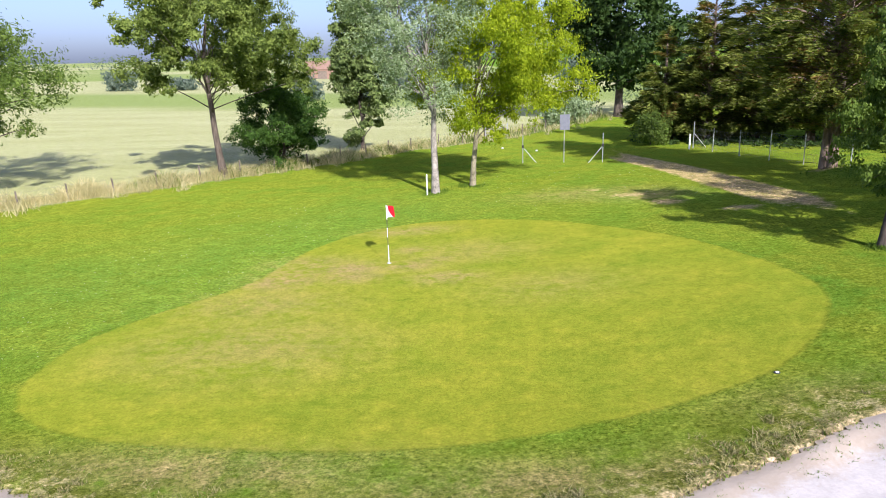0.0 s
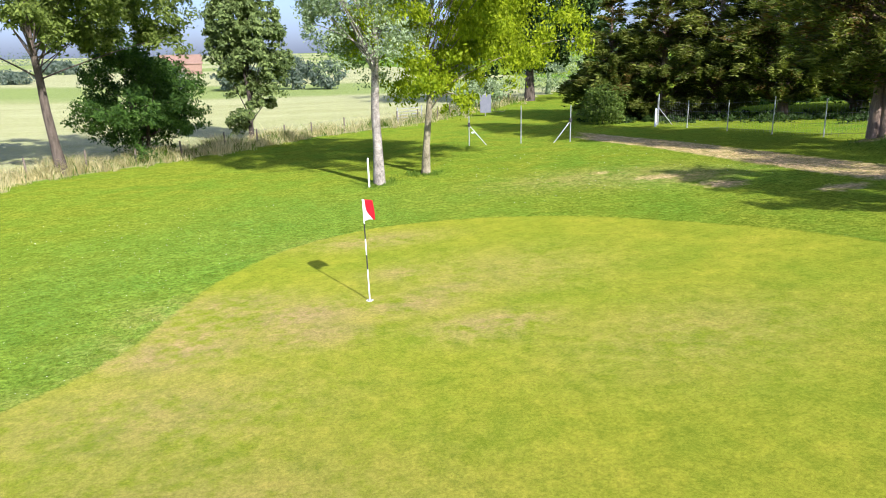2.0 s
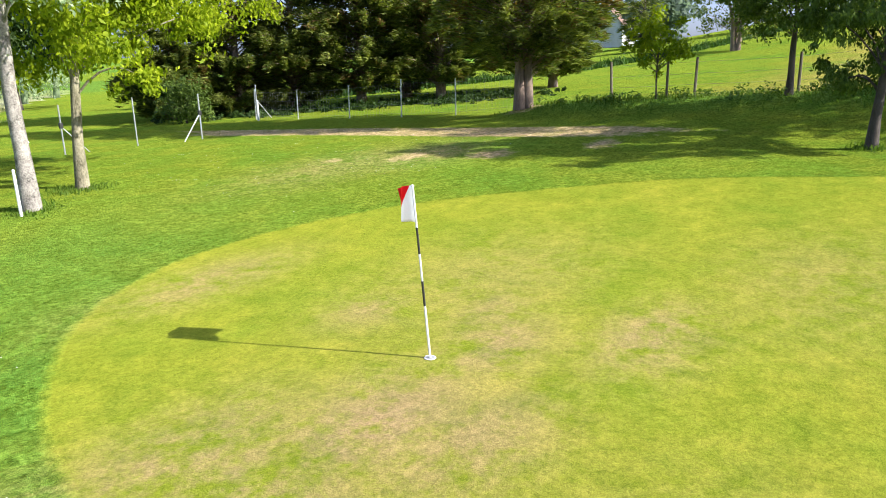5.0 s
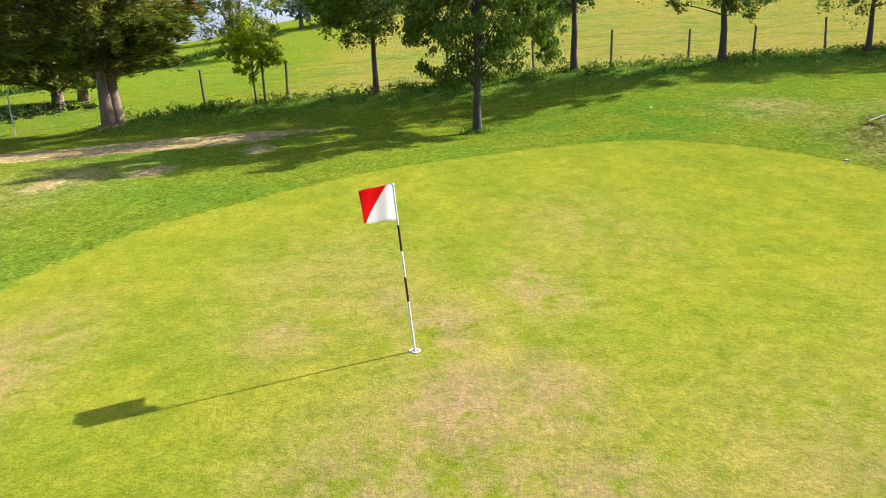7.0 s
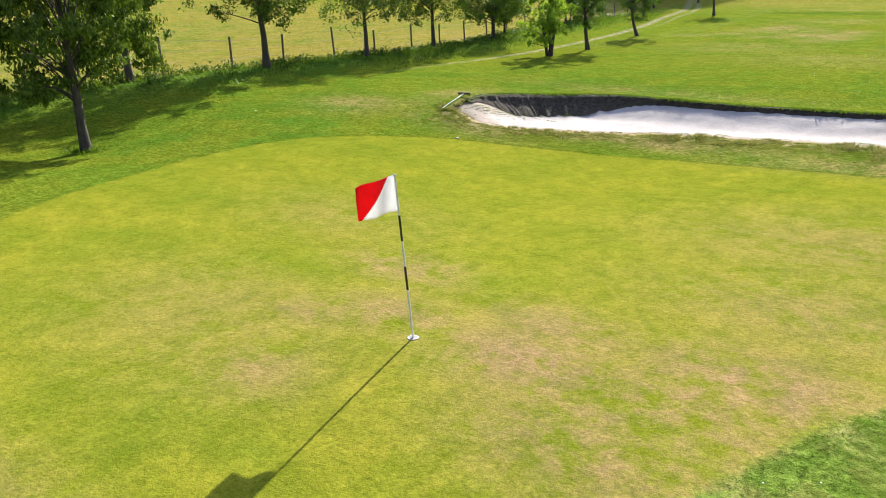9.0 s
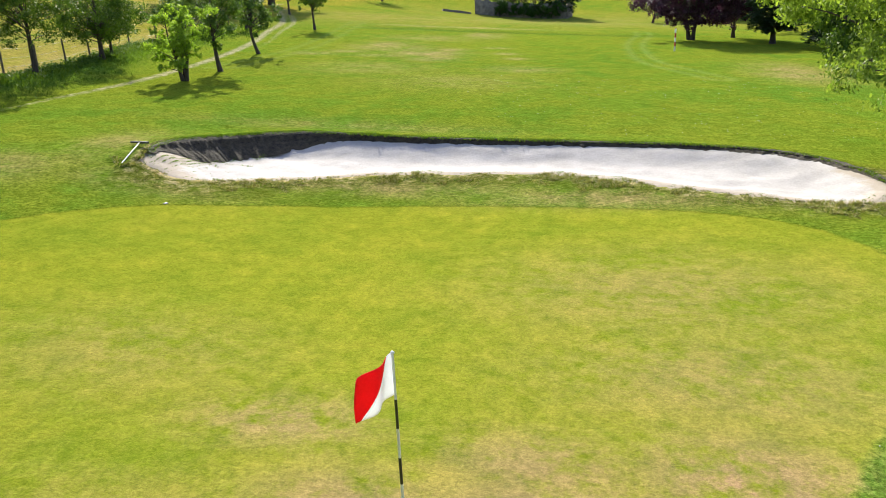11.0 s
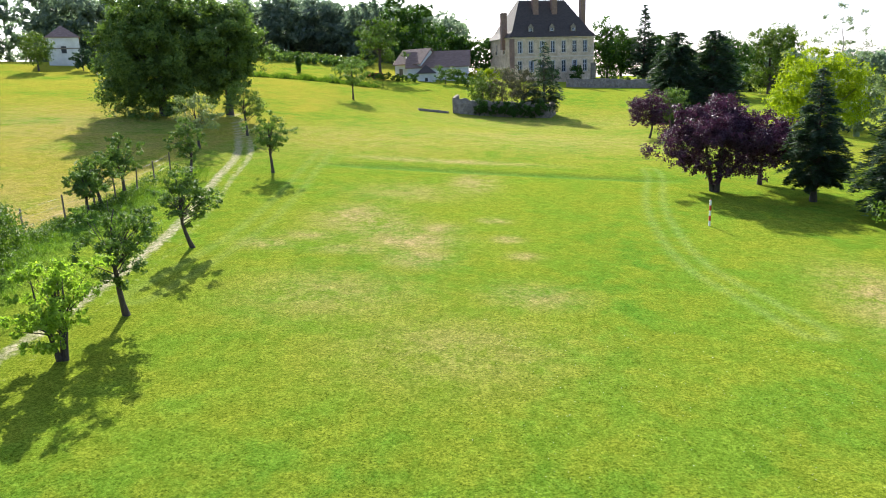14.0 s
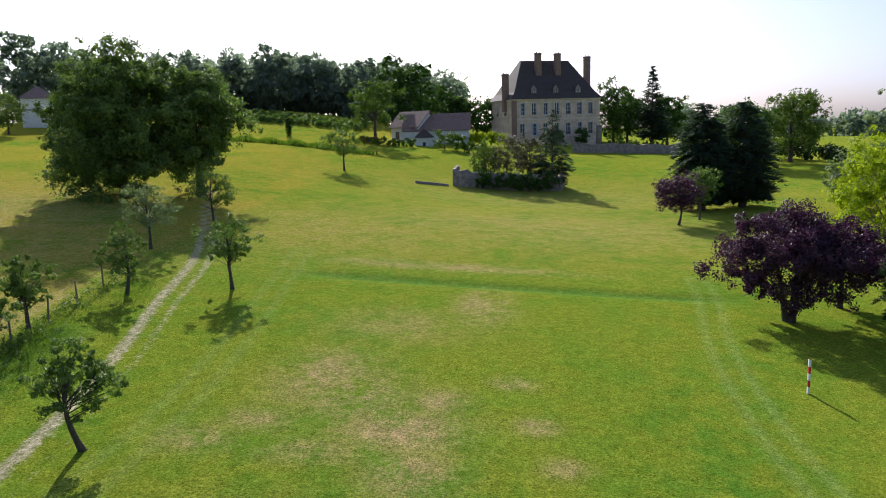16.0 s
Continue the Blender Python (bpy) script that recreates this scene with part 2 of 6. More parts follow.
BARK_PALE = plain("pale birch bark", (0.05, 0.042, 0.035), (0.46, 0.42, 0.36), 2.2, 0.85, 0, 0.9, 0.03, (1.6, 1.6, 1.6))
BARK_MOSS = plain("mossy bark", (0.05, 0.045, 0.02), (0.37, 0.33, 0.22), 2.4, 0.95, 0, 0.9, 0.03, (2, 2, 0.8))
BARK_RED = plain("reddish conifer bark", (0.10, 0.07, 0.05), (0.34, 0.25, 0.19), 3, 0.95, 0, 1.0, 0.05, (4, 4, 0.35))
BARK_DARK = plain("dark bark", (0.028, 0.022, 0.018), (0.10, 0.08, 0.065), 4, 0.95, 0, 0.8, 0.03, (3, 3, 0.8))
LEAF_OAK = leafy("oak leaves", (0.045, 0.082, 0.014), (0.165, 0.235, 0.042))
LEAF_DEEP = leafy("deep green chestnut leaves", (0.014, 0.034, 0.008), (0.06, 0.105, 0.022), 0.2)
LEAF_OLIVE = leafy("olive oak leaves", (0.055, 0.09, 0.016), (0.225, 0.285, 0.06), 0.35)
LEAF_ELM = leafy("elm leaves", (0.05, 0.085, 0.025), (0.24, 0.31, 0.10), 0.3)
LEAF_LINDEN = leafy("lime tree leaves", (0.052, 0.095, 0.026), (0.19, 0.27, 0.07), 0.42, 0.55, (1.15, 1.25, 0.6))
LEAF_DARK = leafy("dark leaves", (0.02, 0.055, 0.010), (0.085, 0.16, 0.026), 0.3)
LEAF_SILVER = leafy("silvery leaves", (0.10, 0.16, 0.055), (0.42, 0.50, 0.31), 0.35)
LEAF_LIME = leafy("yellow-green leaves", (0.14, 0.21, 0.004), (0.36, 0.42, 0.012), 0.45)
LEAF_MID = leafy("mid green leaves", (0.038, 0.085, 0.014), (0.14, 0.215, 0.035))
LEAF_APPLE = leafy("apple leaves", (0.06, 0.115, 0.024), (0.19, 0.28, 0.06))
LEAF_SYCAMORE = leafy("light sycamore leaves", (0.085, 0.15, 0.02), (0.33, 0.415, 0.085), 0.45, 0.55, (1.25, 1.35, 0.55))
LEAF_ORCHARD = leafy("light plum leaves", (0.14, 0.23, 0.03), (0.36, 0.48, 0.09), 0.62)
LEAF_GREYGREEN = leafy("grey-green leaves", (0.09, 0.13, 0.055), (0.26, 0.32, 0.17))
LEAF_GREY = leafy("dying grey-brown leaves", (0.05, 0.05, 0.038), (0.16, 0.15, 0.105))
LEAF_PURPLE = leafy("dark purple leaves", (0.022, 0.012, 0.022), (0.095, 0.048, 0.075), 0.3, 0.5, (1.25, 0.7, 1.0))
# distance haze is put into this leaf colour: paler and bluer than near leaves
LEAF_HAZY = leafy("far leaves paled by haze", (0.10, 0.145, 0.115), (0.25, 0.30, 0.235), 0.6, 0.55, (1.15, 1.25, 0.85))
NEEDLE = leafy("cypress sprays", (0.03, 0.062, 0.012), (0.27, 0.30, 0.06), 0.35)
NEEDLE_RUST = leafy("rusty cypress sprays", (0.07, 0.05, 0.014), (0.26, 0.17, 0.045), 0.2)
NEEDLE_BLUE = leafy("dark spruce needles", (0.02, 0.044, 0.026), (0.072, 0.115, 0.065), 0.3)
STRAW = leafy("dry tall grass", (0.30, 0.29, 0.10), (0.82, 0.74, 0.45), 0.5, 0.7, (1.1, 1.05, 0.7))
DRY_TURF = leafy("dry olive turf", (0.10, 0.10, 0.03), (0.42, 0.37, 0.19), 0.35)
ROUGH_GRASS = leafy("mown rough grass", (0.10, 0.20, 0.03), (0.21, 0.31, 0.055), 0.4)
WEED = leafy("lush weeds", (0.06, 0.12, 0.012), (0.16, 0.24, 0.03), 0.4)
POST_WOOD = plain("weathered post wood", (0.07, 0.055, 0.04), (0.22, 0.18, 0.14), 6, 0.9, 0, 0.6, 0.01, (4, 4, 0.6))
STEEL = plain("galvanised steel", (0.42, 0.43, 0.44), (0.62, 0.63, 0.64), 8, 0.45, 0.7, 0.1, 0.003)
WHITE = plain("white paint", (0.68, 0.68, 0.68), (0.84, 0.84, 0.83), 10, 0.5, 0, 0.1, 0.002)
BLACK = plain("black paint", (0.012, 0.012, 0.012), (0.035, 0.035, 0.035), 10, 0.45, 0, 0.1, 0.002)
RED = plain("red cloth", (0.70, 0.006, 0.02), (0.80, 0.012, 0.03), 8, 0.75, 0, 0.15, 0.004)
CLOTH = plain("white cloth", (0.84, 0.84, 0.87), (0.92, 0.92, 0.94), 8, 0.75, 0, 0.15, 0.004)
RED_PAINT = plain("red paint", (0.42, 0.02, 0.02), (0.55, 0.035, 0.03), 12, 0.5, 0, 0.1, 0.002)
STONE = plain("pale limestone render", (0.36, 0.27, 0.17), (0.76, 0.61, 0.42), 0.6, 0.9, 0, 0.4, 0.05)
STONE_DRESSED = plain("dressed stone", (0.50, 0.42, 0.30), (0.70, 0.60, 0.45), 1.2, 0.85, 0, 0.3, 0.03)
STONE_OLD = plain("old rubble stone", (0.10, 0.085, 0.06), (0.33, 0.28, 0.21), 1.6, 0.95, 0, 0.9, 0.1)
BRICK = plain("red brick", (0.16, 0.095, 0.065), (0.29, 0.19, 0.14), 2, 0.9, 0, 0.4, 0.03)
SLATE = plain("dark slate", (0.030, 0.023, 0.018), (0.075, 0.058, 0.046), 1.2, 0.85, 0, 0.4, 0.03, (1, 1, 4))
TILE = plain("old brown roof tile", (0.12, 0.075, 0.055), (0.27, 0.18, 0.14), 1.5, 0.85, 0, 0.5, 0.04, (1, 1, 4))
RENDER = plain("white lime render", (0.52, 0.51, 0.48), (0.72, 0.71, 0.68), 0.8, 0.9, 0, 0.2, 0.02)
for cloth in (RED, CLOTH):
    cn, cl = cloth.node_tree.nodes, cloth.node_tree.links
    shine = cn.new("ShaderNodeBsdfTranslucent")
    cl.new(cn["Principled BSDF"].inputs["Base Color"].links[0].from_socket, shine.inputs["Color"])
    blend = cn.new("ShaderNodeMixShader")
    blend.inputs[0].default_value = 0.5
    cl.new(cn["Principled BSDF"].outputs[0], blend.inputs[1])
    cl.new(shine.outputs[0], blend.inputs[2])
    cl.new(blend.outputs[0], cn["Material Output"].inputs["Surface"])
PANE, _n, _l, _b = material("window glass")
_b.inputs["Base Color"].default_value, _b.inputs["Roughness"].default_value = (0.05, 0.06, 0.07, 1), 0.08
SHUTTER = plain("grey-white joinery", (0.45, 0.47, 0.50), (0.62, 0.64, 0.66), 4, 0.6, 0, 0.1, 0.005)
WIRE = plain("dull wire", (0.16, 0.16, 0.15), (0.30, 0.30, 0.29), 20, 0.5, 0.6, 0.0)


# ---- builders ----
def sheet(name, verts, faces, mat, smooth=False):
    """A mesh from arrays of corners and of quads or triangles."""
    verts, faces = np.asarray(verts, np.float32), np.asarray(faces, np.int32)
    me = bpy.data.meshes.new(name)
    k = faces.shape[1]
    me.vertices.add(len(verts))
    me.vertices.foreach_set("co", verts.ravel())
    me.loops.add(faces.size)
    me.loops.foreach_set("vertex_index", faces.ravel())
    me.polygons.add(len(faces))
    me.polygons.foreach_set("loop_start", np.arange(0, faces.size, k, dtype=np.int32))
    me.polygons.foreach_set("loop_total", np.full(len(faces), k, np.int32))
    if smooth:
        me.polygons.foreach_set("use_smooth", np.ones(len(faces), bool))
    me.materials.append(mat)
    me.update(calc_edges=True)
    return me


def put(name, me, parent=None, label="", at=None):
    """An object for a mesh, under a parent where one is given."""
    ob = new(name, me)
    if parent is not None:
        ob.parent = parent
    if at is not None:
        ob.matrix_basis = at
    if label:
        ob["label"] = label
    return ob


def part(name, bm, mat, parent=None, label="", smooth=False, bevel=0.0):
    """One bmesh as one mesh object."""
    if bevel:
        bmesh.ops.bevel(bm, geom=list(bm.edges), offset=bevel, segments=1, affect="EDGES", clamp_overlap=True)
    me = bpy.data.meshes.new(name)
    bm.to_mesh(me)
    bm.free()
    me.materials.append(mat)
    if smooth:
        for p in me.polygons:
            p.use_smooth = True
    return put(name, me, parent, label)


def box(bm, x0, y0, z0, x1, y1, z1):
    r = bmesh.ops.create_cube(bm, size=1, matrix=Matrix.Translation(((x0 + x1) / 2, (y0 + y1) / 2, (z0 + z1) / 2)) @ Matrix.Diagonal((x1 - x0, y1 - y0, z1 - z0, 1)))
    return r["verts"]


def hull(bm, points, faces):
    vs = [bm.verts.new(p) for p in points]
    for f in faces:
        bm.faces.new([vs[i] for i in f])


def tube(points, radii, sides=7):
    """Corners and quads of a tapered tube along a line, closed at its end by its thinness."""
    p, r = np.asarray(points, float), np.asarray(radii, float)
    d = np.gradient(p, axis=0)
    d /= np.linalg.norm(d, axis=1, keepdims=True) + 1e-9
    ref = np.where(np.abs(d[:, 2:3]) > 0.9, np.array([[1.0, 0, 0]]), np.array([[0, 0, 1.0]]))
    a = np.cross(d, ref)
    a /= np.linalg.norm(a, axis=1, keepdims=True)
    b = np.cross(d, a)
    ang = np.linspace(0, 2 * np.pi, sides, endpoint=False)
    v = p[:, None] + r[:, None, None] * (np.cos(ang)[None, :, None] * a[:, None] + np.sin(ang)[None, :, None] * b[:, None])
    n, k = len(p), np.arange(sides)
    q = [np.stack([i * sides + k, i * sides + (k + 1) % sides, (i + 1) * sides + (k + 1) % sides, (i + 1) * sides + k], 1) for i in range(n - 1)]
    return v.reshape(-1, 3), np.concatenate(q)


def joined(pieces):
    vs, fs, at = [], [], 0
    for v, f in pieces:
        vs.append(v)
        fs.append(f + at)
        at += len(v)
    if len({f.shape[1] for f in fs}) > 1:
        fs = [np.concatenate([f[:, [0, 1, 2]], f[:, [0, 2, 3]]]) if f.shape[1] == 4 else f for f in fs]
    return np.concatenate(vs), np.concatenate(fs)


def curve_through(points, n=12, closed=False):
    """A smooth line (Catmull-Rom) through points."""
    p = np.asarray(points, float)
    k = len(p)
    out = []
    for i in range(k if closed else k - 1):
        if closed:
            a, b, c, d = p[(i - 1) % k], p[i], p[(i + 1) % k], p[(i + 2) % k]
        else:
            a, b, c, d = p[max(i - 1, 0)], p[i], p[i + 1], p[min(i + 2, k - 1)]
        for s in np.arange(n) / n:
            out.append(0.5 * (2 * b + (c - a) * s + (2 * a - 5 * b + 4 * c - d) * s * s + (3 * b - a - 3 * c + d) * s ** 3))
    if not closed:
        out.append(p[-1])
    return np.array(out)


def to_line(x, y, line, closed=False):
    """Distance from points to a line of straight pieces."""
    best = np.full(np.shape(x), 1e9)
    pts = list(line) + ([line[0]] if closed else [])
    for (ax, ay), (bx, by) in zip(pts[:-1], pts[1:]):
        dx, dy = bx - ax, by - ay
        s = np.clip(((x - ax) * dx + (y - ay) * dy) / (dx * dx + dy * dy + 1e-12), 0, 1)
        best = np.minimum(best, np.hypot(x - ax - s * dx, y - ay - s * dy))
    return best


def inside(x, y, line):
    hit = np.zeros(np.shape(x), bool)
    for (ax, ay), (bx, by) in zip(line, np.roll(line, -1, axis=0)):
        if ay != by:
            hit ^= ((ay > y) != (by > y)) & (x < (bx - ax) * (y - ay) / (by - ay) + ax)
    return hit


def step(a, b, v):
    s = np.clip((v - a) / (b - a), 0, 1)
    return s * s * (3 - 2 * s)


# ---- the lie of the land ----
GREEN_REACH = ((0, 8.88), (14, 8.6), (30, 8.55), (45, 8.6), (60, 8.95), (72, 9.35), (86, 9.65), (98, 9.75), (108, 9.5), (117, 9.05), (128, 8.3), (138, 7.65), (148, 7.1), (160, 6.9), (170, 7.25), (182, 8.35), (195, 9.75), (207, 10.65), (217, 10.88), (228, 10.25), (240, 9.25), (255, 8.5), (270, 8.08), (285, 7.95), (300, 8.2), (314, 8.7), (328, 9.0), (344, 9.2))   # degrees, metres from its middle
GREEN = curve_through([(0.5 + r * math.cos(radians(a)), 19.5 + r * math.sin(radians(a))) for a, r in GREEN_REACH], 5, True)
BUNKER = curve_through([(8.75, 9.6), (8.65, 8.1), (7.95, 6.75), (6.0, 5.4), (2.3, 5.3), (-0.8, 5.2), (-3.8, 5.25), (-6.7, 5.55), (-8.7, 6.1), (-9.9, 7.0), (-10.6, 8.4), (-10.7, 10.2), (-9.6, 11.1), (-8, 10.7), (-6.1, 9.8), (-4.6, 9.0), (-2.9, 8.5), (-1.0, 8.4), (1.6, 8.6), (2.8, 9.0), (4.5, 9.8), (5.8, 10.4), (7.1, 10.9), (8.3, 10.7)], 6, True)
BUNKER = BUNKER + np.array([(0.16 * noise.noise((q[0] * 0.9, q[1] * 0.9, 2)) + 0.1 * noise.noise((q[0] * 2.6, q[1] * 2.6, 4))) * np.array([0.3, 1.0]) * (1 if q[1] > 7.5 else 0.0) for q in BUNKER])
LIP = curve_through([(8.6, 10.05), (8.76, 9.3), (8.65, 8.1), (7.95, 6.75), (6.0, 5.4), (2.3, 5.3), (-0.8, 5.2), (-3.8, 5.25), (-6.7, 5.55), (-8.7, 6.1), (-9.9, 7.0), (-10.6, 8.4), (-10.8, 9.8)], 8)
HEDGE = [(-60, 5), (-36, 26), (-25, 36), (-21, 40), (-18, 43), (-14, 46.5), (-10.5, 49.5), (-7, 53.5), (-3, 58.5), (1.5, 62), (6, 66), (10, 72), (18, 86), (30, 104), (48, 128)]
FENCE = [(17.3, 44), (18.3, 39), (19.2, 35.5), (19.9, 31), (20.4, 26), (20.9, 20), (21.1, 13.2), (21.6, 10.4), (22.6, 4), (23.3, -1), (24.5, -7), (26, -13), (27.2, -18), (27.3, -24), (28.2, -30), (29.8, -41)]
BANK = [(18.6, 33), (19.2, 29), (19.3, 24), (20.1, 16), (20.6, 10), (21.6, 3), (22, -3), (22.8, -8), (24.2, -12), (26, -18), (26.5, -30)]
TRACK = curve_through([(40, -76), (31.5, -58), (27, -47), (24.4, -37), (22.5, -30.7), (21.2, -25.6), (20.0, -20), (18.7, -12), (17.9, -5), (17.5, 2), (16.6, 9), (15, 17), (13.9, 24), (13.6, 28.6), (13.2, 32.7), (12.6, 39), (11.3, 46), (11.8, 56), (15, 70), (22, 88)], 5)
COEF = (1.026, 0.443, -0.389, 0.288, -0.488, 0.161, -0.013, -0.211, -0.412, 0.921, -2.976, 0.525, 0.169, -0.399, -0.238, 0.055)


def land(x, y):
    """The height of the turf, without the hollow of the bunker."""
    x, y = np.asarray(x, float), np.asarray(y, float)
    u, v = 90 * np.tanh(x / 90), -40 + 120 * np.tanh((y + 40) / 120)

    def hill(a, b, r):
        return np.exp(-((x - a) ** 2 + (y - b) ** 2) / r ** 2)

    terms = (1 + 0 * u, u / 10, v / 10, u * u / 1e3, u * v / 1e3, v * v / 1e3, v ** 3 / 1e5, u * v * v / 1e5, hill(0, 19, 13), hill(45, -110, 40), hill(5, -105, 30), hill(20, 15, 14), hill(5, 42, 14), hill(2, 12, 7), hill(8.5, 8, 4), hill(12, 30, 9))
    z = sum(c * t for c, t in zip(COEF, terms))
    z = z + 0.42 * np.exp(-(to_line(x, y, BANK) / 1.7) ** 2)
    z = z + 0.075 * hill(-1.78, 23.19, 3.2) - 0.30 * hill(13.0, 20.8, 3.2)
    lip = to_line(x, y, LIP)
    z = z + (0.15 + 0.06 * step(-2, 6, x)) * np.exp(-(lip / 1.0) ** 2) + 0.33 * hill(9.3, 9.0, 2.5)
    z = z - 0.22 * np.exp(-((y + 45.3 + 0.02 * x) / 0.9) ** 2) * step(-14, -8, x) * (1 - step(16, 21, x))
    z = z + 6.0 * np.exp(-((x - 80) / 42) ** 2 - ((y + 195) / 30) ** 2) + 3.0 * np.exp(-((x - 125) / 30) ** 2 - ((y + 140) / 25) ** 2)
    # beyond the grounds: a wide valley with a rim of hills to the north, woods to the south
    r = np.hypot(x, y + 40)
    north = step(-200, 300, y)
    far = north * (-1.0 + 30 * step(700, 3200, r)) + (1 - north) * (-12 + 34 * step(-60, 160, x) + 10 * step(1500, 3500, r))
    z = z + (far - z) * step(240, 620, r)
    return z + 11.5 * step(45, 200, x) * (1 - step(15, 110, y)) * step(-120, -40, y)


def H(x, y):
    return float(land(x, y))


# ---- the ground sheet ----
def lines(lo, hi, fine, a, b, finer, c, d):
    """Grid lines: finer between c and d, fine between a and b, then ever wider."""
    v = list(np.arange(a, c, fine)) + list(np.arange(c, d, finer)) + list(np.arange(d, b + fine, fine))
    g, w = [], fine
    p = v[-1]
    while p < hi:
        w *= 1.13
        p += w
        g.append(p)
    h, w = [], fine
    p = v[0]
    while p > lo:
        w *= 1.13
        p -= w
        h.append(p)
    return np.array(h[::-1] + v + g)


gx = lines(-4500, 4500, 0.32, -26, 33, 0.15, -11.6, 9.8)
gy = lines(-4500, 4500, 0.32, -50, 54, 0.15, 4.0, 12.0)
X, Y = np.meshgrid(gx, gy)
Z = land(X, Y)
depth = np.where(inside(X, Y, BUNKER), 1, -1) * to_line(X, Y, BUNKER, True)
Z = Z - 0.85 * step(-0.08, 0.10, depth)
nx, ny = len(gx), len(gy)
idx = np.arange(nx * ny).reshape(ny, nx)
quads = np.stack([idx[:-1, :-1], idx[:-1, 1:], idx[1:, 1:], idx[1:, :-1]], -1).reshape(-1, 4)
me = sheet("ground", np.stack([X, Y, Z], -1).reshape(-1, 3), quads, TURF, True)
sd = to_line(X, Y, GREEN, True) * np.where(inside(X, Y, GREEN), 1, -1)
hedge_y = np.interp(X, [p[0] for p in HEDGE], [p[1] for p in HEDGE])
field = step(-2.6, -0.2, (Y - hedge_y) * 0.75) * (1 - step(44, 52, X))
dist_track = to_line(X, Y, TRACK)
track_order = np.argsort(TRACK[:, 1])
side_track = dist_track * np.sign(X - np.interp(Y, TRACK[track_order, 1], TRACK[track_order, 0]))
ruts = np.interp(Y, [-50, 10, 24], [0.95, 0.95, 1.1]) * np.exp(-((side_track - 0.42) / 0.52) ** 2) + np.interp(Y, [-50, -38, -20], [0.95, 0.75, 0.55]) * np.exp(-((side_track + 0.85) / 0.45) ** 2) + 0.25 * np.exp(-(dist_track / 1.2) ** 2)
strength = np.interp(Y, [-80, -50, -18, -6, 20, 25, 30, 40, 47, 60], [0.64, 0.66, 0.66, 0.62, 0.15, 0.2, 0.65, 0.65, 0.4, 0.1])
bare = ruts * strength + np.exp(-(dist_track / 1.25) ** 2) * np.interp(Y, [20, 26, 29, 36, 44, 48], [0, 0.25, 0.75, 0.65, 0.55, 0])
for cx, cy, rx, ry, a in ((17.9, 33.6, 1.2, 1.0, 0.8), (13.0, 40.2, 1.0, 0.7, 0.5), (8.3, 31.7, 1.3, 0.6, 0.85), (9.3, 29.6, 1.1, 0.9, 0.82), (11.4, 27.2, 1.2, 0.7, 0.8), (7.0, 33.5, 0.7, 0.5, 0.7)):
    bare = np.maximum(bare, a * np.exp(-((X - cx) / rx) ** 2 - ((Y - cy) / ry) ** 2))
bare = np.maximum(bare, 0.72 * np.exp(-(np.maximum(-depth, 0) / 0.5) ** 2) * step(8.0, 8.8, Y) * (0.35 + 0.65 * step(0, 3, X)) * (X < 9.0))
east_of = np.interp(Y, [p[1] for p in FENCE[::-1]], [p[0] for p in FENCE[::-1]])
warm = np.maximum(0.08 * (1 - step(-8, 2, Y)), 0.55 * (1 - step(-56, -46, Y)))
warm = np.maximum(warm, 1.3 * step(0.5, 2.5, X - east_of) * (1 - step(26, 34, Y)))
zones = np.stack([np.clip(0.5 + sd / 4, 0, 1), field, np.clip(bare, 0, 1), warm], -1)
dry = np.zeros_like(X)
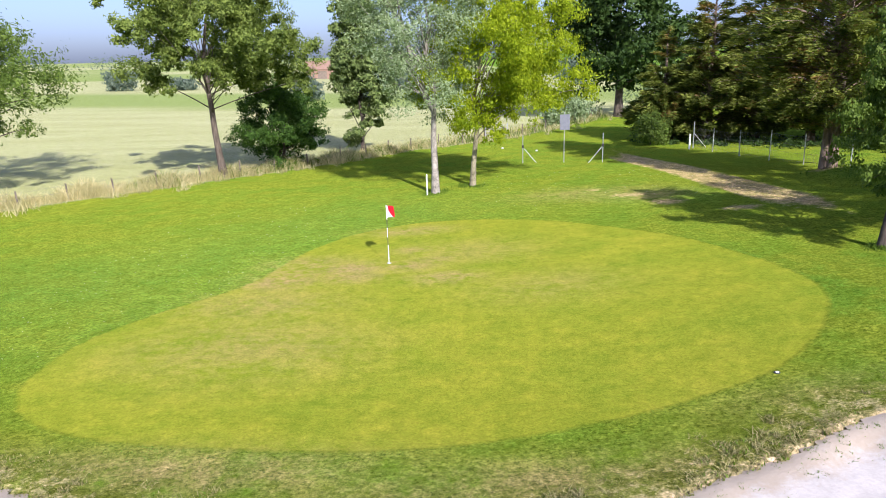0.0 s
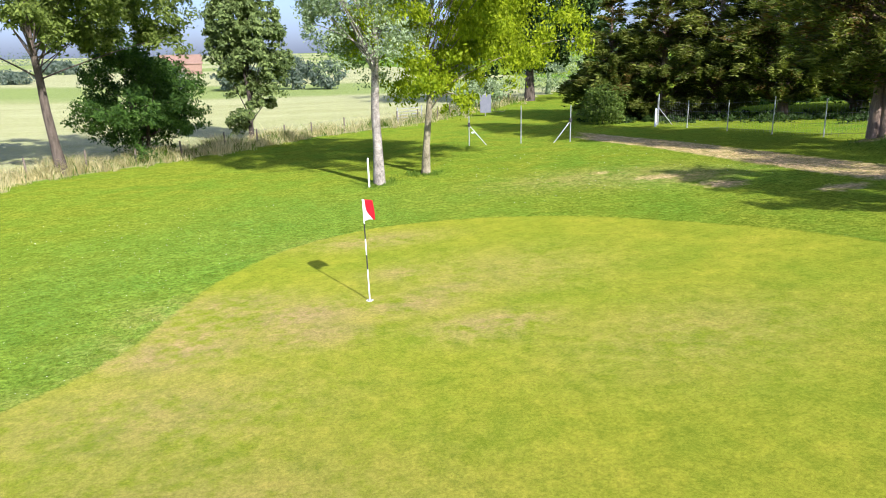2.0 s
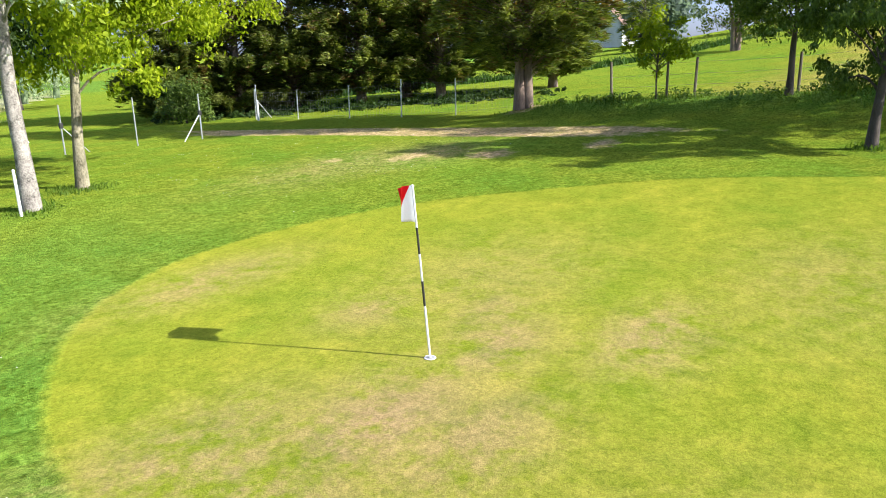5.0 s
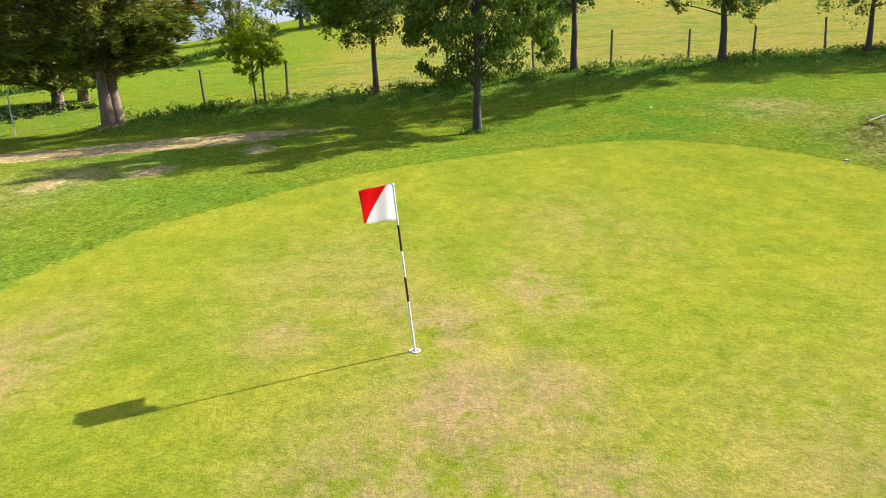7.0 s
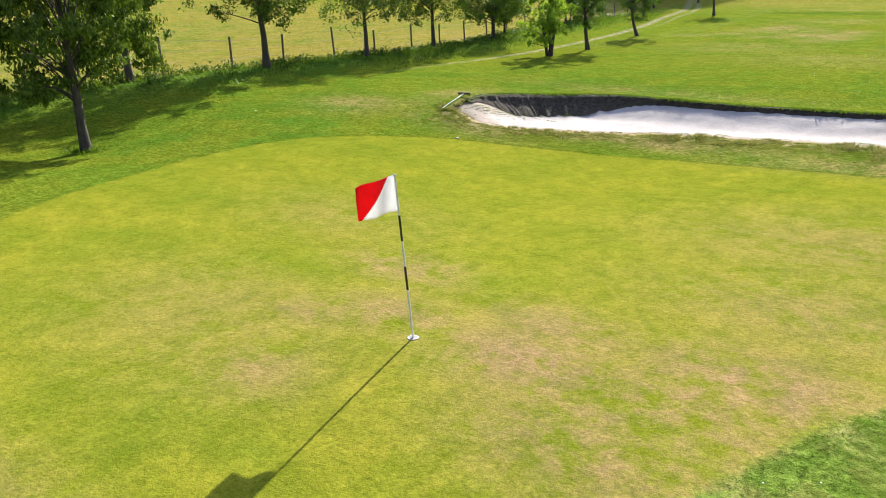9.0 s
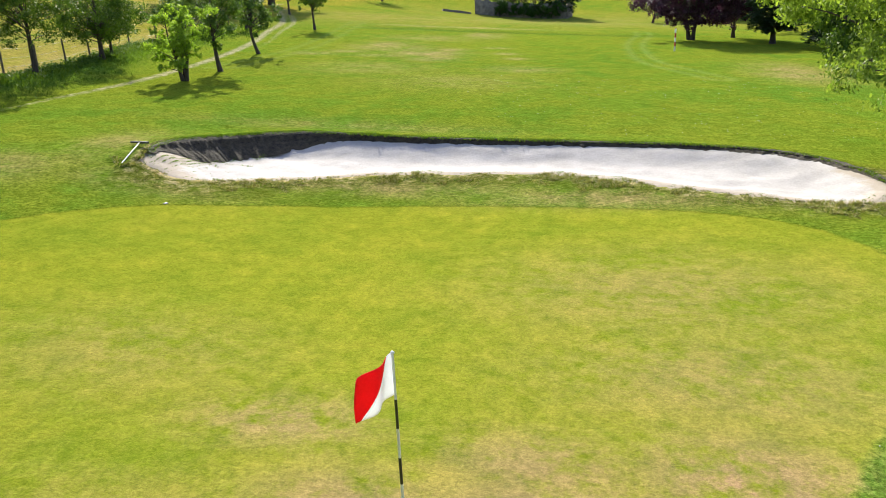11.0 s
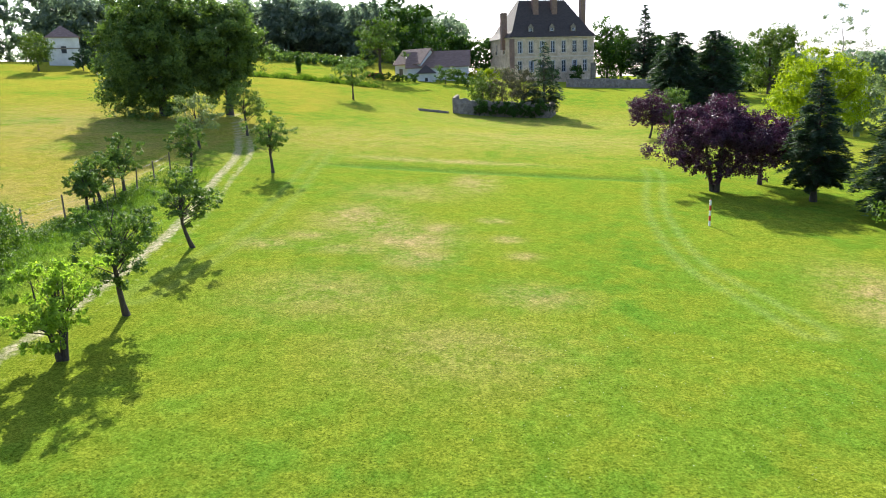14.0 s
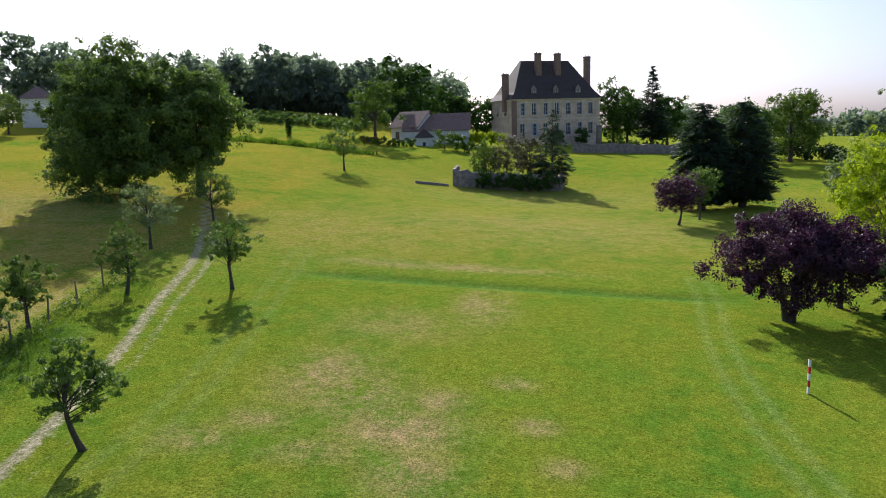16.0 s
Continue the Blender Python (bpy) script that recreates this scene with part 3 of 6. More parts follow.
for cx, cy, rx, ry, a in ((-5.1, 21.8, 1.3, 0.9, 1.0), (-4.7, 22.8, 1.2, 0.9, 0.95), (-3.1, 22.8, 1.4, 0.8, 1.0), (-2.9, 21.9, 1.2, 0.7, 0.8), (0.1, 21.4, 1.2, 0.6, 0.85), (-1.0, 24.8, 0.8, 0.6, 0.7), (-0.2, 23.4, 0.9, 0.5, 0.7), (-1.1, 22.8, 1.1, 0.6, 0.85), (-1.3, 27.8, 1.6, 0.7, 0.8), (-4.5, 23.8, 1.4, 0.8, 0.85), (-5.2, 19.6, 2.4, 1.4, 0.55), (-4.8, 16.5, 3.0, 2.0, 0.5), (0.8, 24.2, 2.4, 1.6, 0.4), (3.0, 20.0, 2.2, 1.4, 0.35),
                          (11.3, -28, 2.4, 3.2, 0.9), (9.5, -26.2, 2.2, 2.6, 0.95), (7, -23.2, 2.6, 1.8, 1.0), (6.1, -20, 1.6, 1.6, 0.85), (5.8, -26, 1.3, 1.3, 0.8), (5, -40.2, 1.7, 3.6, 0.9), (9, -50, 9, 1.3, 0.85), (14.6, -21.2, 1.4, 1, 0.7), (10.2, -21, 2.2, 0.9, 0.65), (2.7, -28.6, 0.9, 0.7, 0.9),
                          (1.6, -24.4, 0.8, 0.7, 0.9), (0.6, -21.2, 0.9, 0.7, 0.65), (12.8, -23.2, 1.6, 1.1, 0.65), (-15.6, -16.5, 2.2, 4.8, 0.95), (9, -14, 4, 3, 0.4), (9.5, -36, 4, 3, 0.45), (0, -15, 2, 1.5, 0.6),
                          (3, -9, 4, 3, 0.35), (8.8, 31.5, 2.2, 1.2, 0.9), (6.5, 32.8, 3, 1.5, 0.6), (3.5, 9.9, 5.2, 0.8, 0.9), (-5, 10.6, 4, 0.8, 0.8), (7.4, 11.8, 2, 0.7, 0.7),
                          (10.3, 8.8, 1.2, 2.2, 0.6), (12, 12, 1.5, 1.5, 0.6), (5, 3.6, 5, 0.9, 0.4), (20, -62, 16, 12, 0.4), (0, -72, 22, 14, 0.5), (40, -50, 14, 12, 0.4), (52, -60, 16, 16, 0.55), (0, -100, 26, 16, 0.4), (24, 22, 3, 9, 0.55), (26, 5, 3, 10, 0.5)):
    dry = np.maximum(dry, a * np.exp(-((X - cx) / rx) ** 2 - ((Y - cy) / ry) ** 2))
fence_x = np.interp(Y, [p[1] for p in FENCE[::-1]], [p[0] for p in FENCE[::-1]])
dry = np.maximum(dry, (0.36 + 0.4 * np.exp(-((X - fence_x - 2.2) / 1.6) ** 2)) * step(0.5, 2.0, X - fence_x) * (1 - step(24, 32, Y)) * step(-50, -25, Y))
lush = 0.9 * np.exp(-(to_line(X, Y, BANK) / 1.6) ** 2) + 0.9 * np.exp(-((Y + 45.3 + 0.02 * X) / 0.8) ** 2) * step(-14, -8, X) * (1 - step(16, 21, X))
lush = np.maximum(lush, 0.55 * np.exp(-(to_line(X, Y, [(-3, 31), (-9, 24), (-14, 21), (-24, 22)]) / 5.0) ** 2))
bands = step(118, 124, Y + 0.12 * X) * (1 - step(180, 190, Y)) + step(430, 440, Y) * (1 - step(700, 720, Y))
bands = np.maximum(bands, 0.9 * ((np.sin(X / 90) + np.sin(Y / 70 + X / 200)) > -0.2) * (Y > 700))
lush = np.maximum(lush, bands * (Y > 60))
clover = np.exp(-(np.maximum(-sd, 0) / 3.2) ** 2) * (sd < 0) * (1 - step(-4, -1, X)) * step(15, 18, Y) * (1 - step(33, 38, Y))
clover = np.maximum(clover, 0.8 * np.exp(-((X - 10) / 5) ** 2 - ((Y - 30.5) / 2.5) ** 2) * (sd < 0))
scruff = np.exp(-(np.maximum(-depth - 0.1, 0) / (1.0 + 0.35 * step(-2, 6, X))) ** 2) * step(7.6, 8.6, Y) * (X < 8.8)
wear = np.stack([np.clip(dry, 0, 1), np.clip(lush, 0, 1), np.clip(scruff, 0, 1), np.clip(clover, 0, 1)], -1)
WHEELS = curve_through([(-9.8, -50), (-9.7, -46), (-8.2, -36), (-7.8, -28), (-8.1, -21), (-9.7, -16), (-10.9, -12.5)], 6)
OLD_RUTS = curve_through([(17, -12), (16.6, -22), (17.5, -32), (19, -42), (20.5, -52)], 5)
pressed = 0.36 * np.exp(-((to_line(X, Y, WHEELS) - 0.6) / 0.3) ** 2) + 0.3 * np.exp(-((to_line(X, Y, OLD_RUTS) - 0.65) / 0.3) ** 2)
laid = np.stack([np.clip(pressed, 0, 1), np.maximum(step(15, 26, Y), 0.6 * (depth > -2)), 0 * X, np.ones_like(X)], -1)
for layer, data in (("zones", zones), ("wear", wear), ("laid", laid)):
    at = me.color_attributes.new(layer, "FLOAT_COLOR", "POINT")
    at.data.foreach_set("color", data.astype(np.float32).ravel())
tagged(put("ground", me), "mown fairway and putting green with dry patches and hay field beyond", "ground", kind="structure")

# ---- the bunker: sand bed and its earth lip ----
LIP_X, LIP_H = [-10, -6, 0, 5, 8.5], [0.045, 0.07, 0.115, 0.185, 0.37]     # the cut edge grows towards the east
bx, by = np.meshgrid(np.arange(-11.2, 9.6, 0.16), np.arange(4.2, 11.7, 0.16))
keep = inside(bx, by, BUNKER) | (to_line(bx, by, BUNKER, True) < 0.22)
d_in = np.where(inside(bx, by, BUNKER), to_line(bx, by, BUNKER, True), 0)
d_lip = to_line(bx, by, LIP)
edge_z = land(bx, by)
drop = 0.02 + np.interp(bx, LIP_X, LIP_H) * (1 - 0.9 * step(8.2, 10.0, by) * step(6.5, 7.5, bx)) * np.exp(-(d_lip / 2.6) ** 2) + 0.17 * step(0, 1.5, d_in)
ripple = np.array([noise.noise((px * 0.7, py * 1.4, 0)) * 0.05 + noise.noise((px * 2.5, py * 2.5, 3)) * 0.02 for px, py in zip(bx.ravel(), by.ravel())]).reshape(bx.shape)
bz = edge_z - drop * np.where(d_lip < 0.6, 1, step(-0.05, 0.5, d_in)) + ripple * step(0, 0.8, d_in) - 0.005 - np.where(d_in == 0, 0.035, 0)
order = -np.ones(bx.shape, int)
order[keep] = np.arange(keep.sum())
cells = np.stack([order[:-1, :-1], order[:-1, 1:], order[1:, 1:], order[1:, :-1]], -1).reshape(-1, 4)
me = sheet("bunker_sand", np.stack([bx, by, bz], -1)[keep], cells[(cells >= 0).all(1)], SAND, True)
north_edge = 1.15 * step(7.4, 8.4, by) * np.exp(-d_in / 0.55) + 1.25 * step(5.2, 8.0, bx) * np.exp(-d_lip / 0.8) + 0.35 * np.exp(-d_in / 0.25)
silt_data = np.stack([north_edge] * 3 + [np.clip(north_edge, 0, 1)], -1)[keep]
me.color_attributes.new("silt", "FLOAT_COLOR", "POINT").data.foreach_set("color", silt_data.astype(np.float32).ravel())
tagged(put("bunker_sand", me), "pale raked sand filling a long curved bunker", "sand", kind="structure")

lip = curve_through(LIP[::3], 22)
tangent = np.gradient(lip, axis=0)
tangent /= np.linalg.norm(tangent, axis=1, keepdims=True)
inward = np.stack([-tangent[:, 1], tangent[:, 0]], 1)
probe = lip + inward * 0.5
inward *= np.where(inside(probe[:, 0], probe[:, 1], BUNKER), 1, -1)[:, None]
rows = []
run = np.r_[0, np.cumsum(np.hypot(*np.diff(lip, axis=0).T))]
ends = step(0.4, 2.2, run) * step(0, 2.5, run[-1] - run)
tall = np.interp(lip[:, 0], LIP_X, LIP_H) * (0.6 + 0.4 * ends) * (1 - 0.85 * step(8.2, 10.0, lip[:, 1]) * step(6.5, 7.5, lip[:, 0]))
wide = 1 + 3.3 * step(3.5, 7.5, lip[:, 0])
wobble = np.array([0.07 * noise.noise((q[0] * 2.2, q[1] * 2.2, 5)) + 0.05 * noise.noise((q[0] * 6, q[1] * 6, 9)) for q in lip])
for k, (off, down) in enumerate(((-0.14, 0.15), (-0.04, 0.0), (0.03, 0.08), (0.05, 0.28), (0.065, 0.5), (0.085, 0.75), (0.11, 1.0), (0.16, 1.35), (0.26, 2.2))):
    crumbs = np.array([(0.03 * noise.noise((q[0] * 5, q[1] * 5, 0.4 * k)) + 0.03 * noise.noise((q[0] * 13, q[1] * 13, 0.9 * k))) * (0.35 if q[0] > 5 else 1.0) for q in lip])
    q = lip + inward * ((off * wide * (0.15 + 0.85 * ends) if off > 0.04 else off) + wobble + crumbs)[:, None]
    rows.append(np.c_[q, land(lip[:, 0], lip[:, 1]) - down * tall + crumbs * 0.4])
rows = np.array(rows)
k, w = rows.shape[0], rows.shape[1]
ids = np.arange(k * w).reshape(k, w)
me = sheet("bunker_lip", rows.reshape(-1, 3), np.stack([ids[:-1, :-1], ids[:-1, 1:], ids[1:, 1:], ids[1:, :-1]], -1).reshape(-1, 4), SOIL, True)
tagged(put("bunker_lip", me), "dark cut earth lip round the bunker's back edge", "earth bank", kind="structure")


# ---- grass that stands up ----
def blades(name, points, lo, hi, width, mat, seed, lean=0.35, label="", category="grass", foot=None):
    """Standing blades, each a narrow bent strip, on the land at points (n, 2)."""
    g = np.random.default_rng(seed)
    p = np.asarray(points, float)
    n = len(p)
    base = np.c_[p, (land(p[:, 0], p[:, 1]) if foot is None else foot) - 0.02]
    h = (g.uniform(lo, hi, n) * (0.8 + 0.3 * np.sin(1.3 * p[:, 0] + 0.7 * p[:, 1]) + 0.25 * np.sin(3.1 * p[:, 0] - 1.9 * p[:, 1] + 1)))[:, None]
    a = g.uniform(0, 2 * np.pi, n)
    side = np.c_[np.cos(a), np.sin(a), np.zeros(n)] * width * g.uniform(0.6, 1.4, n)[:, None] / 2
    tip = np.c_[g.normal(0, lean, (n, 2)), np.ones(n)] * h
    mid = tip * np.array([0.35, 0.35, 0.6])
    v = np.stack([base - side, base + side, base + mid + side * 0.8, base + mid - side * 0.8, base + tip + side * 0.15, base + tip - side * 0.15], 1).reshape(-1, 3)
    i = np.arange(n)[:, None] * 6
    f = np.concatenate([i + np.array([[0, 1, 2, 3]]), i + np.array([[3, 2, 4, 5]])])
    return tagged(put(name, sheet(name, v, f, mat)), label, category, kind="stuff")


def along(line, n, spread, seed, lo=0.0, hi=1.0):
    """Points scattered along a line between two shares of its length."""
    g = np.random.default_rng(seed)
    p = np.asarray(line, float)
    s = np.r_[0, np.cumsum(np.hypot(*np.diff(p, axis=0).T))]
    t = g.uniform(lo, hi, n) * s[-1]
    clump = np.interp(t, s, p[:, 0]) + g.normal(0, spread, n), np.interp(t, s, p[:, 1]) + g.normal(0, spread, n)
    return np.stack(clump, 1)


# ---- trees ----
def leaves(g, centres, radii, count, size, flat=0.75, up=0.5, hang=0.0, slim=0.5, three=False):
    """Leaf cards scattered in soft clumps."""
    k = len(centres)
    which = g.integers(0, k, count)
    twigs = g.normal(0, 1, (k, 9, 3))
    twigs *= (np.abs(g.normal(0.78, 0.26, (k, 9))) / (np.linalg.norm(twigs, axis=2) + 1e-6))[:, :, None]
    off = twigs[which, g.integers(0, 9, count)] + g.normal(0, 0.2, (count, 3))
    off[:, 2] *= flat
    p = centres[which] + off * radii[which][:, None]
    nrm = g.normal(0, 0.6, (count, 3)) + off * 0.9
    nrm[:, 2] += up
    nrm /= np.linalg.norm(nrm, axis=1, keepdims=True)
    a = np.cross(nrm, g.normal(0, 1, (count, 3)))
    a[:, 2] -= hang
    a /= np.linalg.norm(a, axis=1, keepdims=True) + 1e-9
    b = np.cross(nrm, a)
    b /= np.linalg.norm(b, axis=1, keepdims=True) + 1e-9
    s = size * g.uniform(0.65, 1.35, count)[:, None]
    if three:
        v = np.stack([p - a * s * 0.5 + b * s * slim * 0.45, p - a * s * 0.5 - b * s * slim * 0.45, p + a * s * 0.6], 1)
        return v.reshape(-1, 3), np.arange(count * 3).reshape(-1, 3)
    v = np.stack([p - a * s * 0.5, p + b * s * slim * 0.5 - a * s * 0.05, p + a * s * 0.6, p - b * s * slim * 0.5 - a * s * 0.05], 1)
    return v.reshape(-1, 3), np.arange(count * 4).reshape(-1, 4)


def broadleaf(name, x, y, height, width, base, trunk, count, leaf, mats, seed, label, category="tree", lean=(0.0, 0.0), lobes=7, shift=(0.0, 0.0), clump=0.11, stems=1, fork=0.0, dome=0.4, hang=0.0, gaps=1.0, group="", rugged=0.34, slim=0.5, z=None):
    """A tree with a tapered trunk, limbs and a crown of leaf clumps. base: height of the crown's underside; width: its breadth."""
    g = np.random.default_rng(seed)
    root = new(name)
    root.matrix_basis = pose(x, y, H(x, y) - 0.05 if z is None else z)
    tagged(root, label, category, group)
    r, tall = width / 2, height - base
    mid = np.array([shift[0], shift[1], base + tall * 0.46])
    # clumps fill an uneven shell: broad bulges and hollows by smooth noise
    n = int(88 * gaps) + 12
    d = g.normal(0, 1, (n, 3))
    d /= np.linalg.norm(d, axis=1, keepdims=True)
    bulge = np.array([noise.noise((q[0] * 1.5 + seed, q[1] * 1.5, q[2] * 1.5)) + 0.5 * noise.noise((q[0] * 3.4, q[1] * 3.4 + seed, q[2] * 3.4)) for q in d])
    reach = (0.80 + rugged * bulge) * g.uniform(0.10, 1.0, n) ** 0.42
    half = np.where(d[:, 2:3] > 0, np.array([[r, r, tall * 0.54]]), np.array([[r, r, tall * (0.46 + 0.16 * dome)]]))
    c = mid + d * half * reach[:, None]
    c[:, :2] = mid[:2] + (c[:, :2] - mid[:2]) * np.where(d[:, 2:3] < 0, 1 + 0.24 * dome, 1.0)
    c[:, 2] = np.clip(c[:, 2], base + 0.02 * tall, height)
    cr = width * clump * g.uniform(0.55, 1.25, n)
    # wood
    wood = []
    top = np.array([shift[0] * 0.45, shift[1] * 0.45, base + tall * 0.72])
    spine = []
    for k in range(stems):
        a = 2 * np.pi * k / max(stems, 1) + seed
        off = np.array([np.cos(a), np.sin(a), 0]) * (0.0 if stems == 1 else trunk * 0.8)
        t = np.linspace(0, 1, 9)[:, None]
        bend = np.array([lean[0], lean[1], 0]) * height * 0.12
        line = off + (top + off * 5) * t + bend * np.sin(t * np.pi) + g.normal(0, 0.012 * height, (9, 3)) * np.array([1, 1, 0.2]) * t
        line[:, 2] = top[2] * t[:, 0]
        rad = trunk * (1.0 - 0.86 * t[:, 0]) * (1 if stems == 1 else 0.8)
        rad[0] *= 1.25
        wood.append(tube(line, rad, 9))
        spine.append(line)
    if fork:
        line = spine[0]
        t = np.linspace(0, 1, 7)[:, None]
        a = line[3] * (1 - t) + (top + np.array([-0.16 * width, 0.1 * width, 0.02 * tall])) * t
        a += np.array([-0.05 * width, 0, 0]) * np.sin(t * np.pi)
        wood.append(tube(a, fork * trunk * (1 - 0.85 * t[:, 0]), 8))
    order = g.permutation(n)[: min(n, 34)]
    for i in order:
        line = spine[i % stems]
        foot = min(max(base, 0.3) * 0.92 / top[2], 0.5)
        low = foot + (0.92 - foot) * np.clip((c[i, 2] - base) / tall, 0, 1) * g.uniform(0.35, 1.0)
        q = low * 8
        k = int(min(q, 7))
        start = line[k] + (line[k + 1] - line[k]) * (q - k)
        ctrl = start * 0.45 + c[i] * 0.55 + np.array([0, 0, 0.02 * tall if not hang else 0.08 * tall])
        t = np.linspace(0, 1, 6)[:, None]
        limb = start * (1 - t) ** 2 + 2 * ctrl * t * (1 - t) + c[i] * t * t
        r0 = trunk * (1 - 0.86 * low) * g.uniform(0.12, 0.28)
        wood.append(tube(limb, r0 * (1 - 0.88 * t[:, 0]) + 0.006, 5))
    v, f = joined(wood)
    put("trunk", sheet("trunk", v, f, mats[0], True), root)
    v, f = leaves(g, c, cr, count, leaf, 0.8, 0.45, hang, slim * (1.25 if 0.135 < leaf <= 0.19 else 1), leaf > 0.135)
    put("crown", sheet("crown", v, f, mats[1]), root)
    return root


def conifer(name, x, y, height, width, base, trunk, count, leaf, mats, seed, label, droop=0.25, stems=1, group="", rust=0.0, full=0.75, z=None, boughs=15):
    """A conifer: straight stem, whorls of drooping boughs with sprays along them."""
    g = np.random.default_rng(seed)
    root = new(name)
    root.matrix_basis = pose(x, y, H(x, y) - 0.05 if z is None else z)
    tagged(root, label, "tree", group)
    wood = []
    for k in range(stems):
        a = 2.4 + np.pi * k
        off = np.array([np.cos(a), np.sin(a), 0]) * (trunk * 0.62 if stems > 1 else 0)
        t = np.linspace(0, 1, 10)[:, None]
        line = off + np.array([0, 0, height * 0.97]) * t + off * 1.2 * t
        rad = trunk * (1 - 0.93 * t[:, 0]) * (0.8 if stems > 1 else 1)
        rad[0] *= 1.4
        wood.append(tube(line, rad, 9))
    n = int(40 + height * boughs)
    hs = base + (height - base) * g.uniform(0, 1, n) ** 1.15 * 0.985
    plumes = []
    weight = np.maximum(1 - (hs - base) / (height - base), 0.03) ** (full * 1.4)
    per = np.maximum((count * weight / weight.sum()).astype(int), 8)
    for h, m in zip(hs, per):
        a = g.uniform(0, 2 * np.pi)
        share = (h - base) / (height - base)
        reach = width / 2 * (1 - share) ** full * g.uniform(0.62, 1.12) * (0.62 + 0.38 * min(1, share * 6)) + 0.15
        t = np.linspace(0, 1, 6)
        rise = -droop * reach * t ** 1.4 + 0.45 * reach * np.sin(t * 1.9)
        out, across = np.array([np.cos(a), np.sin(a), 0]), np.array([-np.sin(a), np.cos(a), 0])
        bough = np.c_[out[None, :2] * (reach * t)[:, None], h + rise]
        wood.append(tube(bough, trunk * 0.18 * (1 - 0.85 * t) * (1 - share * 0.6) + 0.004, 4))
        # flat feathered plume: sprays lie along side shoots and hang at their ends
        q = g.uniform(0.10, 1.0, m) ** 0.7
        p = np.stack([np.interp(q, t, bough[:, i]) for i in range(3)], 1)
        side = np.where(g.uniform(0, 1, m) < 0.5, -1, 1)
        shoot = out * (0.55 + 0.5 * q)[:, None] + across * (side * (1.05 - 0.75 * q))[:, None]
        u = g.uniform(0, 1, m)
        p = p + shoot * (u * (0.30 * reach * (1.12 - q) + 0.14))[:, None]
        p[:, 2] -= u ** 1.5 * droop * 0.55 * (0.3 * reach + 0.2) + g.normal(0, 0.03 * reach + 0.03, m)
        nrm = out * 0.6 + np.array([0, 0, 0.9]) + g.normal(0, 0.4, (m, 3))
        ax = shoot + np.array([0, 0, 0.15 - droop * 0.6]) + g.normal(0, 0.22, (m, 3))
        plumes.append((p, nrm, ax))
    v, f = joined(wood)
    put("trunk", sheet("trunk", v, f, mats[0], True), root)
    p, nrm, ax = (np.concatenate([q[i] for q in plumes]) for i in range(3))
    count = len(p)
    ax /= np.linalg.norm(ax, axis=1, keepdims=True)
    bx_ = np.cross(nrm, ax)
    bx_ /= np.linalg.norm(bx_, axis=1, keepdims=True) + 1e-9
    s = leaf * g.uniform(0.6, 1.5, count)[:, None]
    v = np.stack([p - ax * s * 0.5 + bx_ * s * 0.14, p - ax * s * 0.5 - bx_ * s * 0.14, p + ax * s * 0.65], 1).reshape(-1, 3)
    f = np.arange(count * 3).reshape(-1, 3)
    cut = int(count * rust)
    if cut:
        hi = v.reshape(-1, 3, 3)
        warm = np.argsort(np.sin(hi[:, 0, 0] * 2.3 + seed) + np.sin(hi[:, 0, 1] * 2.6) + np.sin(hi[:, 0, 2] * 1.9 + seed) + g.normal(0, 1.0, count))
        part_a, part_b = hi[warm[cut:]].reshape(-1, 3), hi[warm[:cut]].reshape(-1, 3)
        put("crown", sheet("crown", part_a, np.arange(len(part_a)).reshape(-1, 3), mats[1]), root)
        put("dead_sprays", sheet("dead_sprays", part_b, np.arange(len(part_b)).reshape(-1, 3), NEEDLE_RUST), root, "rusty dying sprays")
    else:
        put("crown", sheet("crown", v, f, mats[1]), root)
    return root


# the north side, along the hay field
broadleaf("oak_tree", -14.0, 45.6, 15.0, 15.5, 4.0, 0.24, 76000, 0.185, (BARK, LEAF_OLIVE), 11, "broad oak with a leaning grey trunk beside the hedge grass", lean=(-0.25, 0), clump=0.066, gaps=0.95)
broadleaf("bush", -11.2, 49.6, 6.4, 7.4, 0.3, 0.16, 34000, 0.16, (BARK_DARK, LEAF_DARK), 12, "dense dark green bush tree in the hedge", clump=0.11, stems=2)
broadleaf("elm_tree", -6.3, 56.0, 15.0, 4.7, 0.9, 0.15, 44000, 0.18, (BARK_DARK, LEAF_ELM), 13, "upright grey-green elm growing out of the hedge", clump=0.13, dome=0.5, gaps=1.7, slim=0.75)
broadleaf("poplar_tree", -0.4, 35.6, 13.5, 8.6, 3.6, 0.185, 62000, 0.105, (BARK_PALE, LEAF_SILVER), 14, "pale-barked forked poplar with silvery leaves", clump=0.10, lean=(0.1, 0), shift=(-0.7, 0.2), fork=0.75, gaps=1.2)
broadleaf("maple_tree", 1.5, 37.0, 12.0, 9.4, 2.3, 0.15, 74000, 0.135, (BARK_MOSS, LEAF_LIME), 15, "yellow-green maple with a mossy pale trunk", clump=0.10, shift=(1.3, 0.5), hang=0.9, gaps=1.3)
broadleaf("field_tree", -29.0, 43.0, 13.0, 15.0, 2.2, 0.3, 26000, 0.22, (BARK, LEAF_OAK), 16, "grey-green oak at the edge of the hay field", clump=0.09)
broadleaf("chestnut_tree", 20.0, 84.0, 21.0, 19.0, 2.0, 0.5, 30000, 0.40, (BARK, LEAF_DEEP), 17, "large dark chestnut tree at the end of the hedge", clump=0.10, slim=0.9)
